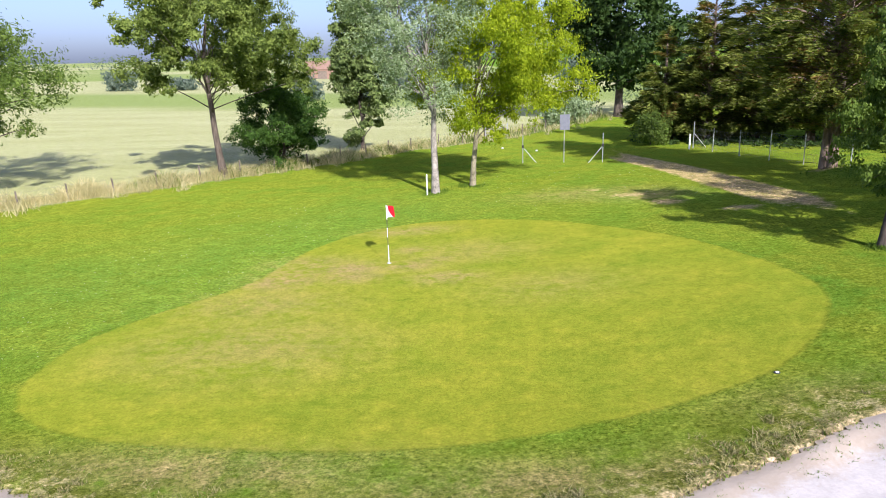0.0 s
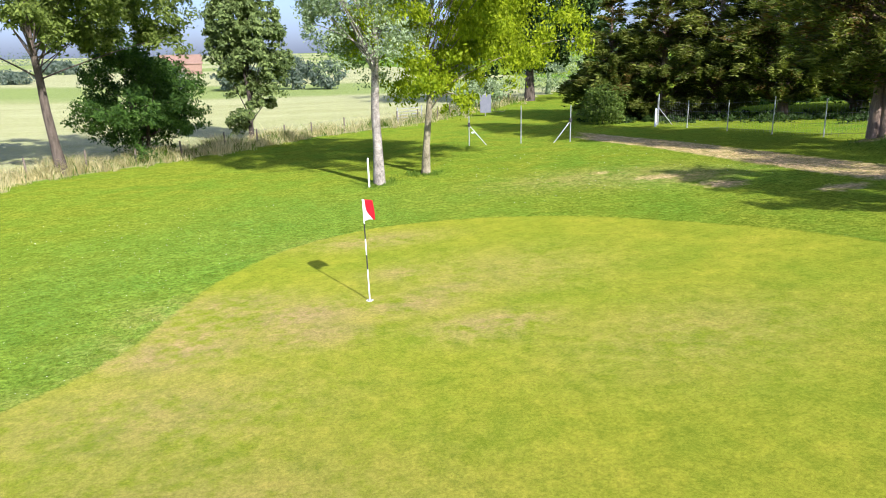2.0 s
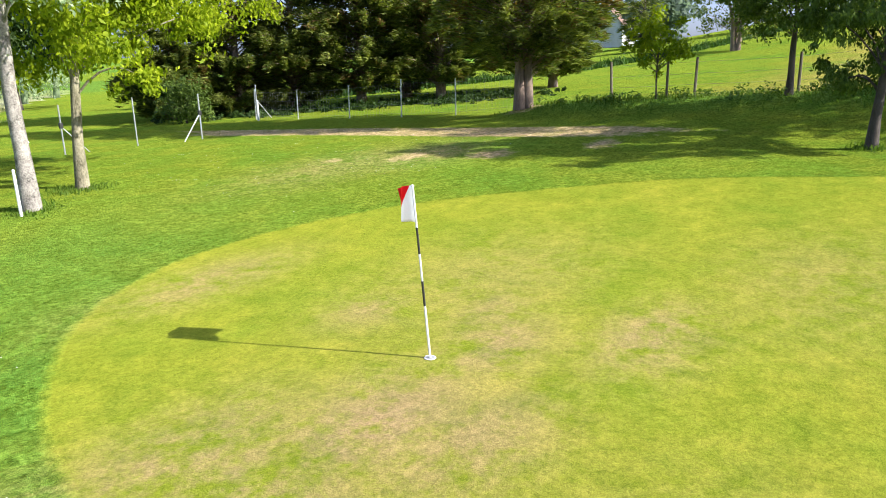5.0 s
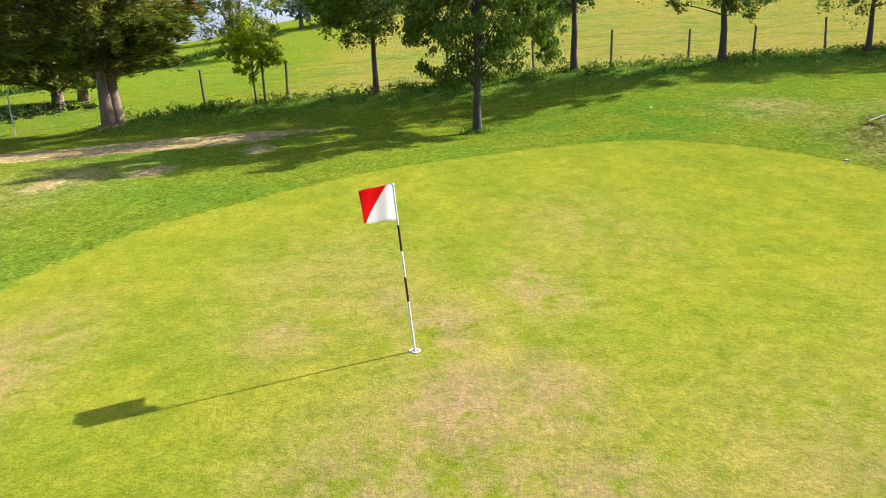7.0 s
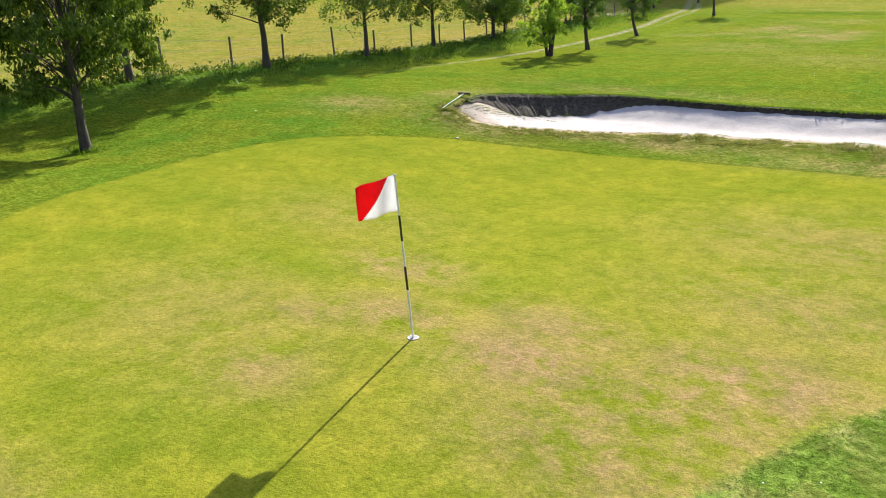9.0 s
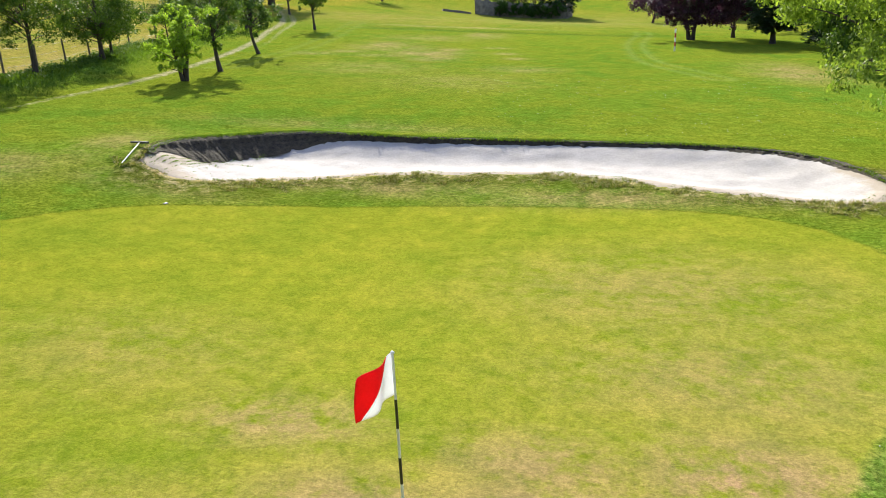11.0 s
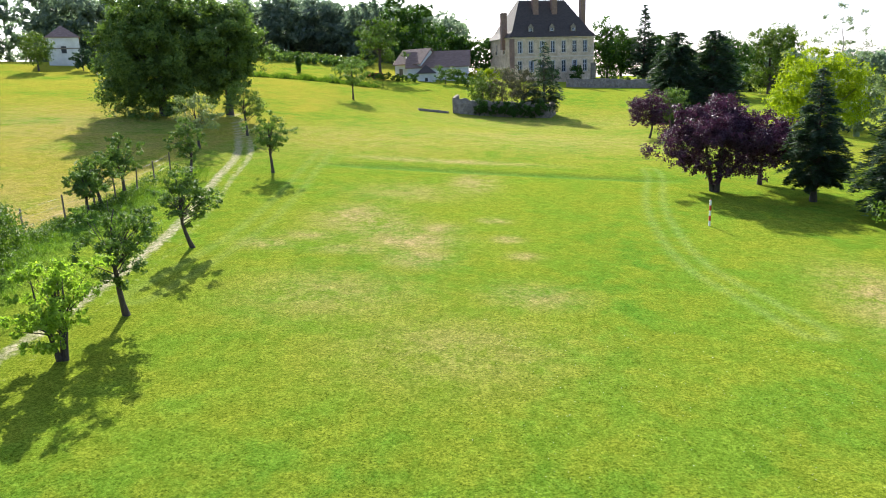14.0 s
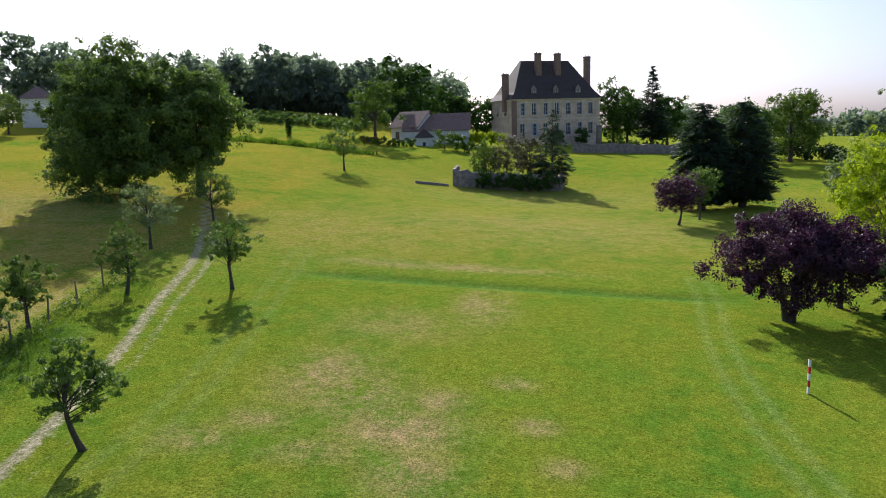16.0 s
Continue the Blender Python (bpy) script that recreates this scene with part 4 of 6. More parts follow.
for i, (tx, ty, th, tw, tb) in enumerate(((16.8, 55.8, 8.4, 7.0, -0.4), (19.4, 53.5, 12.2, 7.8, -0.3), (22.0, 51.6, 13.0, 8.4, 0.1), (24.4, 48.5, 14.0, 8.8, 0.5), (27.6, 45.0, 14.5, 9.2, 0.7), (30.5, 50, 15, 9, 0.0), (31.5, 41.5, 13.5, 8.8, 0.6), (36, 42, 12, 8, 0.5))):
    conifer("cypress_tree", tx, ty, th, tw, tb, 0.26, 46000 if i < 5 else 26000, 0.3, (BARK_RED, NEEDLE), 30 + i, "dark green cypress with rusty patches behind the wire fence", 0.12, rust=0.085, full=0.95 if i < 2 else 0.8, group="cypresses behind the fence", boughs=17)
conifer("twin_cypress_tree", 17.9, 33.6, 15.0, 8.8, 1.4, 0.245, 74000, 0.24, (BARK_RED, NEEDLE), 40, "big twin-stemmed cypress standing on the grass beside the track", 0.16, 2, rust=0.13, full=0.42, boughs=18)
broadleaf("shrub", 14.8, 52.0, 2.6, 2.8, 0.05, 0.05, 4000, 0.15, (BARK_DARK, LEAF_OAK), 41, "small green shrub under the cypresses", clump=0.2)
# the east side, along the grassy bank
broadleaf("walnut_tree", 12.95, 20.8, 7.9, 5.3, 1.3, 0.135, 56000, 0.11, (BARK_DARK, LEAF_OAK), 50, "leafy tree with drooping branches at the green's edge", clump=0.095, hang=1.3, shift=(0.9, -0.2), gaps=1.5, dome=0.9)
broadleaf("sapling", 19.1, 28.6, 3.6, 2.8, 0.9, 0.04, 1900, 0.17, (BARK, LEAF_LIME), 51, "thin staked sapling with sparse light leaves", clump=0.12, gaps=0.3)
broadleaf("bank_tree", 18.9, 24.0, 7.0, 6.4, 1.8, 0.12, 30000, 0.12, (BARK, LEAF_OAK), 52, "slim light-green tree on the grassy bank", clump=0.11)
broadleaf("bank_tree", 20.2, 16.0, 7.8, 7.4, 2.0, 0.15, 34000, 0.12, (BARK, LEAF_MID), 53, "forked grey-barked tree on the grassy bank", clump=0.10, fork=0.7)
broadleaf("bank_tree", 20.2, 9.9, 7.2, 6.2, 1.7, 0.16, 30000, 0.115, (BARK, LEAF_MID), 54, "round-crowned tree on the grassy bank", clump=0.10)
broadleaf("bank_tree", 21.6, 2.8, 6.0, 5.4, 1.5, 0.13, 14000, 0.12, (BARK, LEAF_APPLE), 55, "open-crowned fruit tree on the grassy bank", clump=0.11)
broadleaf("bank_tree", 22.1, -2.8, 6.6, 5.8, 1.4, 0.13, 20000, 0.12, (BARK_DARK, LEAF_MID), 56, "small dark fruit tree on the grassy bank", clump=0.11)
broadleaf("bank_tree", 23.6, -10.2, 5.2, 6.0, 0.9, 0.15, 18000, 0.12, (BARK_DARK, LEAF_MID), 57, "wide dark fruit tree beside the fence", clump=0.10)
broadleaf("bank_tree", 25.0, -13.2, 4.0, 3.4, 0.6, 0.10, 6000, 0.15, (BARK_DARK, LEAF_MID), 58, "small dark fruit tree beside the fence", clump=0.11)
broadleaf("meadow_tree", 71.0, 40.0, 13.0, 11.0, 0.8, 0.3, 9000, 0.34, (BARK_RED, NEEDLE), 59, "many-stemmed dark tree on the far meadow", clump=0.11, stems=3)
conifer("meadow_conifer", 84.0, 55.0, 14.0, 7.0, 0.6, 0.3, 9000, 0.36, (BARK_DARK, NEEDLE), 60, "dark conifer on the far meadow", 0.3, full=0.7)
# the orchard beside the track
for i, (tx, ty, th, tw, tb, tl) in enumerate(((16.1, -5.7, 4.0, 3.9, 0.6, 0.0), (16.3, -10.0, 5.6, 4.2, 1.5, 0.2), (18.2, -19.6, 4.7, 3.6, 1.4, 0.5), (21.5, -40.5, 5.4, 4.6, 1.5, 0.1), (27.8, -26.6, 3.6, 3.8, 0.9, 0.2),
                                              (28.6, -30.6, 4.6, 3.2, 1.0, 0.0), (27.4, -38.0, 4.8, 3.4, 1.2, -0.3), (32.0, -49.2, 5.8, 6.2, 1.4, 0.0), (31.0, -58.5, 6.0, 6.0, 1.4, 0.1), (27.0, -24.0, 3.0, 2.6, 0.8, 0.0))):
    broadleaf("apple_tree", tx, ty, th, tw, tb * 0.85, 0.10 + 0.006 * th, 10500, 0.115, (BARK_DARK, LEAF_GREYGREEN if i == 7 else LEAF_ORCHARD if i == 0 else LEAF_APPLE), 70 + i, "old open-crowned apple tree on the mown grass by the track", lean=(tl, tl), clump=0.075, gaps=0.62, dome=0, rugged=0.5, stems=3 if i == 0 else 1, group="orchard by the track")
# the south: lawn trees
broadleaf("lime_tree", 46.2, -69.4, 17.0, 16.0, 0.7, 0.5, 90000, 0.30, (BARK_DARK, LEAF_LINDEN), 90, "massive dense lime tree beside the track", gaps=2.4, clump=0.095, dome=1, slim=0.75, rugged=0.42)
broadleaf("lime_tree", 39.4, -73.4, 15.6, 12.0, 1.2, 0.45, 54000, 0.29, (BARK_DARK, LEAF_LINDEN), 91, "tall lime tree with spreading crown beside its neighbour", gaps=2.0, clump=0.10, slim=0.75, rugged=0.42)
broadleaf("purple_plum_tree", -13.4, -41.0, 7.8, 9.8, 0.9, 0.24, 38000, 0.17, (BARK_DARK, LEAF_PURPLE), 92, "round purple-leaved plum tree on the lawn", clump=0.09, stems=3)
broadleaf("purple_plum_tree", -17.6, -44.5, 6.0, 6.4, 1.4, 0.18, 18000, 0.18, (BARK_DARK, LEAF_PURPLE), 102, "second purple plum tree close beside the first", clump=0.10)
broadleaf("purple_plum_tree", -13.4, -76.2, 6.0, 6.4, 1.4, 0.14, 8000, 0.22, (BARK_DARK, LEAF_PURPLE), 93, "smaller leaning purple plum tree further up the lawn", clump=0.11, lean=(-0.5, 0))
broadleaf("pale_tree", -16.5, -80.5, 6.6, 5.0, 2.0, 0.14, 6500, 0.24, (BARK, LEAF_APPLE), 94, "pale-leaved tree behind the small plum tree", clump=0.12)
conifer("spruce_tree", -19.6, -38.4, 9.6, 5.4, 0.8, 0.2, 34000, 0.24, (BARK_DARK, NEEDLE_BLUE), 95, "narrow dark spruce beside the purple plum", 0.3, full=0.9, boughs=30)
conifer("spruce_tree", -23.0, -32.0, 10.0, 7.4, 0.4, 0.22, 26000, 0.3, (BARK_DARK, NEEDLE_BLUE), 96, "broad dark spruce at the lawn's edge", 0.35, full=0.7, boughs=28)
broadleaf("linden_tree", -25.4, -56.0, 12.0, 10.5, 2.0, 0.26, 19000, 0.27, (BARK, LEAF_LIME), 97, "bright yellow-green linden at the lawn's edge", clump=0.10)
broadleaf("sycamore_tree", -20.2, -18.8, 9.5, 9.2, 0.7, 0.22, 30000, 0.19, (BARK_DARK, LEAF_MID), 98, "leafy sycamore at the lawn's edge", clump=0.11, hang=0.6)
broadleaf("sycamore_tree", -14.2, 6.0, 10.2, 10.6, 0.3, 0.26, 80000, 0.125, (BARK_DARK, LEAF_SYCAMORE), 99, "sycamore with long yellow-green hanging branches", clump=0.10, hang=0.8)
broadleaf("ash_tree", -33.5, -73.0, 16.5, 9.0, 3.0, 0.2, 5200, 0.2, (BARK_PALE, LEAF_GREYGREEN), 120, "thin half-bare ash with pale twigs", clump=0.06, gaps=0.7)
for i, (tx, ty) in enumerate(((-18.6, -89.5), (-24.0, -91.5))):
    conifer("cedar_tree", tx, ty, 13.2, 9.4, 0.4, 0.4, 32000, 0.46, (BARK_DARK, NEEDLE_BLUE), 100 + i, "big dark cedar with boughs down to the lawn", 0.3, full=0.5, boughs=30, group="cedars on the lawn")
broadleaf("lawn_tree", 31.5, -105.5, 7.2, 7.0, 2.0, 0.17, 5200, 0.24, (BARK_DARK, LEAF_APPLE), 103, "lone small fruit tree on the rising lawn", clump=0.10, gaps=0.6)
broadleaf("lawn_tree", 104.0, -126.0, 8.0, 7.6, 1.2, 0.2, 5200, 0.34, (BARK_DARK, LEAF_OAK), 104, "small round tree below the white tower", clump=0.12)
broadleaf("far_oak_tree", -47.0, -145.0, 15.5, 16.0, 0.8, 0.4, 10000, 0.55, (BARK_DARK, LEAF_OAK), 105, "spreading oak beyond the cedars", clump=0.10)
broadleaf("far_oak_tree", -36.0, -138.0, 14.0, 12.5, 1.0, 0.4, 9000, 0.55, (BARK_DARK, LEAF_DARK), 106, "dark oak beyond the cedars", clump=0.11)
broadleaf("park_walnut_tree", 36.5, -150.0, 15.5, 14.0, 3.0, 0.4, 7500, 0.45, (BARK_DARK, LEAF_MID), 107, "open-crowned walnut near the farm buildings", clump=0.085, gaps=0.7)
conifer("fir_tree", -27.5, -190.0, 20.5, 11.0, 1.0, 0.4, 9000, 0.75, (BARK_DARK, NEEDLE_BLUE), 108, "tall dark fir beside the manor house", 0.2, full=0.9)
for i, (tx, ty, th, tw) in enumerate(((-18.5, -197, 18, 14), (-23, -205, 17, 13), (-33, -200, 15, 12))):
    broadleaf("park_tree", tx, ty, th, tw, 1.0, 0.4, 7000, 0.7, (BARK_DARK, LEAF_DARK), 109 + i, "dark park tree beside the manor house", clump=0.11)


# ---- hedges, tall grass and woods ----
hg = np.random.default_rng(44)
tussocks = np.concatenate([along(HEDGE[2:9], 700, 1.0, 5), along(HEDGE[8:13], 260, 1.1, 6)])
straw = np.concatenate([c + hg.normal(0, hg.uniform(0.12, 0.34), (hg.integers(16, 44), 2)) for c in tussocks])
blades("hedge_grass", straw, 0.12, 0.85, 0.028, STRAW, 7, 0.75, "tall dry straw-coloured grass along the field fence")
blades("hedge_weeds", np.concatenate([along(HEDGE[4:9], 3600, 0.7, 8), along(HEDGE[8:13], 3000, 0.9, 9)]), 0.2, 0.7, 0.045, WEED, 10, 0.35, "green weeds growing through the dry grass", "weeds")
blades("bank_grass", np.concatenate([along(BANK, 14000, 0.85, 11), along([(x - 1.6, y) for x, y in FENCE[8:]], 12000, 1.1, 12)]), 0.05, 0.26, 0.028, WEED, 13, 0.65, "lush uncut grass and weeds on the bank below the fence")
tg = np.random.default_rng(29)
tuft_points = np.concatenate([c + tg.normal(0, tg.uniform(0.03, 0.12), (36, 2)) for c in along(BUNKER[-76:] + np.array([0, 0.42]), 420, 0.34, 22)])
tuft_points = tuft_points[~inside(tuft_points[:, 0], tuft_points[:, 1], BUNKER)]
blades("bunker_fringe", np.concatenate([along(lip - inward * 0.02, 7000, 0.07, 14), tuft_points[::3]]), 0.015, 0.075, 0.028, WEED, 16, 0.6, "ragged turf fringe at the edges of the bunker")
blades("bunker_dry_tufts", tuft_points, 0.03, 0.10, 0.018, DRY_TURF, 23, 0.9, "dry ragged grass clumps between bunker and green")
weeds = np.concatenate([c + tg.normal(0, tg.uniform(0.03, 0.10), (26, 2)) for c in np.concatenate([along(BUNKER[-76:] - np.array([0, 0.12]), 200, 0.2, 34), tg.uniform((6.6, 6.4), (8.9, 10.6), (60, 2)), along(np.array(LIP[:30]) + np.array([-0.75, 0.35]), 150, 0.16, 41)])])
weeds = weeds[inside(weeds[:, 0], weeds[:, 1], BUNKER)]
cell = np.clip(np.round((weeds - np.array([-11.2, 4.2])) / 0.16).astype(int), 0, np.array(bx.shape[::-1]) - 1)
blades("sand_weeds", weeds, 0.015, 0.05, 0.014, WEED, 35, 0.8, "small weeds and grass clumps growing in the sand", "weeds", bz[cell[:, 1], cell[:, 0]])
rim = np.concatenate([along(GREEN, 9000, 0.05, 36)])
rim = rim[(rim[:, 1] < 16.5) | (rim[:, 0] > 7.5)]
rim_mid = np.array([0.5, 19.5])
rim = rim + (rim - rim_mid) / np.linalg.norm(rim - rim_mid, axis=1, keepdims=True) * 0.08
blades("collar_grass", rim, 0.012, 0.03, 0.016, ROUGH_GRASS, 37, 0.5, "longer grass standing round the edge of the putting green")
rough_points = tg.uniform((-13.5, 11), (0, 33), (30000, 2))
rough_sd = np.where(inside(rough_points[:, 0], rough_points[:, 1], GREEN), 1, -1) * to_line(rough_points[:, 0], rough_points[:, 1], GREEN, True)
rough_points = rough_points[(rough_sd < -0.05) & (rough_sd > -4.5)]
blades("rough_grass", rough_points, 0.02, 0.05, 0.014, ROUGH_GRASS, 38, 0.7, "short mown rough beside the putting green")
petals = np.concatenate([tg.uniform((-12, 15), (-4, 34), (420, 2)), tg.uniform((2, 29.5), (14, 40), (260, 2)), tg.uniform((-14, -12), (2, 4), (500, 2))])
petals = petals[~inside(petals[:, 0], petals[:, 1], GREEN)]
pv = np.c_[petals, land(petals[:, 0], petals[:, 1]) + 0.04][:, None, :] + 0.009 * np.array([[1, 0, 0], [0, 1, 0], [-1, 0, 0], [0, -1, 0], [0, 0, 0.7]])
pf = np.arange(len(petals))[:, None, None] * 5 + np.array([[0, 1, 4], [1, 2, 4], [2, 3, 4], [3, 0, 4]])
tagged(put("clover_flowers", sheet("clover_flowers", pv.reshape(-1, 3), pf.reshape(-1, 3), WHITE)), "tiny white clover heads scattered in the turf", "flowers", kind="stuff")
wg = np.random.default_rng(31)
brush = np.concatenate([along(BANK, 560, 0.55, 32) + np.array([0.5, 0]), along(FENCE[8:], 300, 0.6, 33)])
under = np.concatenate([along([(16.0, 53.5), (18.6, 50.6), (21.0, 48.4), (23.6, 45.6), (26.4, 42.2), (30.0, 38.8)], 130, 0.9, 39), along([(17.5, 55.0), (22, 50.4), (26, 45.4), (31, 41)], 150, 1.2, 40)])
uv, uf = leaves(wg, np.c_[under, land(under[:, 0], under[:, 1]) + wg.uniform(0.05, 0.5, len(under)) ** 1.9], wg.uniform(0.12, 0.5, len(under)), len(under) * 46, 0.16, 0.55, 0.4, 0.0, 0.6, True)
tagged(put("undergrowth", sheet("undergrowth", uv, uf, LEAF_DEEP)), "dark ivy and nettles in the shade under the cypresses", "undergrowth", kind="stuff")
bv, bf = leaves(wg, np.c_[brush, land(brush[:, 0], brush[:, 1]) + 0.12], wg.uniform(0.15, 0.42, len(brush)), len(brush) * 34, 0.10, 0.7, 0.4, 0.0, 0.6, True)
tagged(put("bank_brush", sheet("bank_brush", bv, bf, LEAF_MID)), "dark nettles and brush under the fence on the bank", "weeds", kind="stuff")
blades("meadow_ditch_weeds", along([(28, 60), (52, 51), (75, 46), (104, 40)], 9000, 0.5, 24), 0.3, 0.8, 0.1, LEAF_DARK, 25, 0.4, "dark weeds along a ditch across the meadow", "weeds")
tr_pts = np.concatenate([np.array([[12.95, 20.8]]) + np.random.default_rng(17).normal(0, 0.22, (420, 2)), np.array([[-0.5, 35.6]]) + np.random.default_rng(18).normal(0, 0.4, (700, 2)), np.array([[1.5, 37.0]]) + np.random.default_rng(19).normal(0, 0.35, (600, 2)), np.array([[17.9, 33.6]]) + np.random.default_rng(21).normal(0, 0.9, (90, 2))])
blades("trunk_tufts", tr_pts, 0.04, 0.17, 0.03, WEED, 20, 0.4, "unmown tufts round the tree trunks")


def woods(name, spots, mat, seed, label, leaf=1.0, per=1500):
    """Far trees that nobody could count, as one mass of leaf clumps over stems."""
    g = np.random.default_rng(seed)
    out = []
    for x, y, h, w in spots:
        n = 80
        d = g.normal(0, 1, (n, 3))
        d /= np.linalg.norm(d, axis=1, keepdims=True)
        c = np.array([x, y, H(x, y) + h * 0.5]) + d * np.array([w / 2, w / 2, h * 0.47]) * (g.uniform(0.3, 1.0, (n, 1)) ** 0.6)
        out.append(leaves(g, c, w * 0.12 * g.uniform(0.6, 1.4, n), per, leaf, 0.8, 0.4, 0.0, 1.0, True))
        out.append(tube(np.array([[x, y, H(x, y) - 0.2], [x + 0.2, y, H(x, y) + h * 0.3], [x, y, H(x, y) + h * 0.6]]), np.array([0.4, 0.3, 0.15]), 5))
    v, f = joined(out)
    return tagged(put(name, sheet(name, v, f, mat)), label, "woods", kind="stuff")


g = np.random.default_rng(60)
ridge = [(160 - 4.4 * i + g.normal(0, 1.5), -205 - g.uniform(0, 14), g.uniform(15, 22), g.uniform(13, 18)) for i in range(27)]
ridge += [(150 - 4.6 * i + g.normal(0, 2), -225 - g.uniform(0, 18), g.uniform(18, 25), g.uniform(14, 19)) for i in range(27)]
ridge += [(128 + g.normal(0, 9), -178 + g.normal(0, 6), g.uniform(18, 26), g.uniform(11, 14)) for i in range(7)]
# the far woods below take the leaf colour with haze mixed in
woods("hill_woods", ridge, LEAF_HAZY, 61, "dark deciduous woods along the hilltop", 0.8, 4200)
behind = [(42 - 4.5 * i + g.normal(0, 1), -192 - g.uniform(0, 12), g.uniform(10, 14) + (6 if i < 3 else 0), g.uniform(7, 10)) for i in range(7)]
woods("park_woods", behind, LEAF_DARK, 62, "dark trees behind the manor and its barns", 0.55, 3000)
valley = [(-90 - 22 * i + g.normal(0, 8), -330 - g.uniform(0, 120), g.uniform(10, 15), g.uniform(18, 28)) for i in range(26)]
valley += [(-48 - 9 * i + g.normal(0, 3), -300 - g.uniform(0, 60), g.uniform(11, 15), g.uniform(14, 19)) for i in range(40)]
woods("valley_woods", valley, LEAF_HAZY, 63, "far wooded valley side beyond the lawn", 1.5, 900)
lawn_end = [(-40 - 3.0 * i + g.normal(0, 0.6), -156 + 1.3 * i + g.normal(0, 0.8), g.uniform(2.6, 4.4), g.uniform(4.0, 6.0)) for i in range(18)]
woods("lawn_hedge", lawn_end, LEAF_DEEP, 68, "dark hedge and bushes closing the end of the lawn", 0.4, 900)
lawn_shrubs = [(-34.5, -86, 7.5, 5.5), (-37.5, -90, 6.5, 5.5), (-40.5, -84, 8.0, 6.0), (-38, -78, 7.0, 5.5)]
woods("lawn_shrubs", lawn_shrubs, LEAF_GREYGREEN, 69, "grey-green bushes behind the linden at the lawn's edge", 0.3, 2600)
east = [(95 + 5 * i + g.normal(0, 3), 75 - 10 * i + g.normal(0, 5), g.uniform(7, 12), g.uniform(8, 12)) for i in range(7)]
woods("east_trees", east, LEAF_HAZY, 64, "trees and bushes on the meadow beyond the fence", 0.7, 1500)
north = [(-150 + 13 * i + g.normal(0, 4), 196 + g.normal(0, 5), g.uniform(3, 6), g.uniform(9, 14)) for i in range(20) if i % 5 < 2]
north += [(-26 + 7 * i + g.normal(0, 2), 150 + g.normal(0, 3), g.uniform(5, 8), g.uniform(6, 8)) for i in range(5)]
north += [(-420 + 34 * i + g.normal(0, 12), 470 + g.normal(0, 30), g.uniform(5, 8), g.uniform(16, 30)) for i in range(26) if i % 3 == 0]
north += [(-1500 + 105 * i + g.normal(0, 40), 1250 + g.normal(0, 160), g.uniform(12, 18), g.uniform(90, 130)) for i in range(30)]
woods("field_copse", [q for q in north if q[1] < 250], LEAF_HAZY, 65, "bushes and small trees along the far side of the hay field", 0.55, 1500)
woods("plain_hedgerows", [q for q in north if q[1] > 250], LEAF_HAZY, 67, "hedgerows and copses across the far farmland", 2.2, 520)
woods("hedge_bushes", [(11, 73, 2.4, 3.0), (14, 78, 3, 4), (26, 96, 6, 8), (34, 106, 7, 9)], LEAF_SILVER, 66, "bushes and brambles in the field hedge", 0.2, 2000)


# ---- fences ----
def post(bm, x, y, z0, z1, r, sides=7, lean=(0, 0)):
    bmesh.ops.create_cone(bm, cap_ends=True, segments=sides, radius1=r, radius2=r * 0.9, depth=z1 - z0, matrix=Matrix.Translation((x + lean[0] / 2, y + lean[1] / 2, (z0 + z1) / 2)) @ Matrix.Shear("XY", 4, (lean[0] / (z1 - z0), lean[1] / (z1 - z0))))


def at_length(line, d):
    p = np.asarray(line, float)
    s = np.r_[0, np.cumsum(np.hypot(*np.diff(p, axis=0).T))]
    return float(np.interp(d, s, p[:, 0])), float(np.interp(d, s, p[:, 1]))


def total(line):
    return float(np.hypot(*np.diff(np.asarray(line, float), axis=0).T).sum())


def wire_fence(name, line, gap, height, r, mat, label, wires, seed, net=False):
    """Posts at even steps along a line, with strained wires between them."""
    g = np.random.default_rng(seed)
    root = tagged(new(name), label, "fence")
    spots = [at_length(line, d + g.uniform(-0.2, 0.2)) for d in np.arange(0.1, total(line), gap)]
    tops = []
    for x, y in spots:
        z = H(x, y)
        h = height * g.uniform(0.9, 1.1)
        bm = bmesh.new()
        post(bm, 0, 0, -0.3, h, r, 7, (g.normal(0, 0.05), g.normal(0, 0.05)))
        ob = part("post", bm, mat, root)
        ob.matrix_basis = pose(x, y, z)
        tops.append((x, y, z, h))
    for share in wires:
        pts = np.array([(x, y, z + h * share) for x, y, z, h in tops])
        pts = curve_through(pts, 3)
        pts[:, 2] -= 0.012
        v, f = tube(pts, np.full(len(pts), 0.004), 4)
        put("wire", sheet("wire", v, f, WIRE), root)
    if net:
        mesh_pieces = []
        for (x0, y0, z0, h0), (x1, y1, z1, h1) in zip(tops[:-1], tops[1:]):
            m = max(int(math.hypot(x1 - x0, y1 - y0) / 0.16), 2)
            for k in range(1, m):
                t = k / m
                a = np.array([x0 + (x1 - x0) * t, y0 + (y1 - y0) * t, z0 + (z1 - z0) * t])
                mesh_pieces.append(tube(np.array([a + (0, 0, 0.02), a + (0, 0, (h0 + h1) / 2 * 0.9)]), np.array([0.0025, 0.0025]), 3))
        v, f = joined(mesh_pieces)
        put("netting", sheet("netting", v, f, WIRE), root, "fine wire netting")
    return root


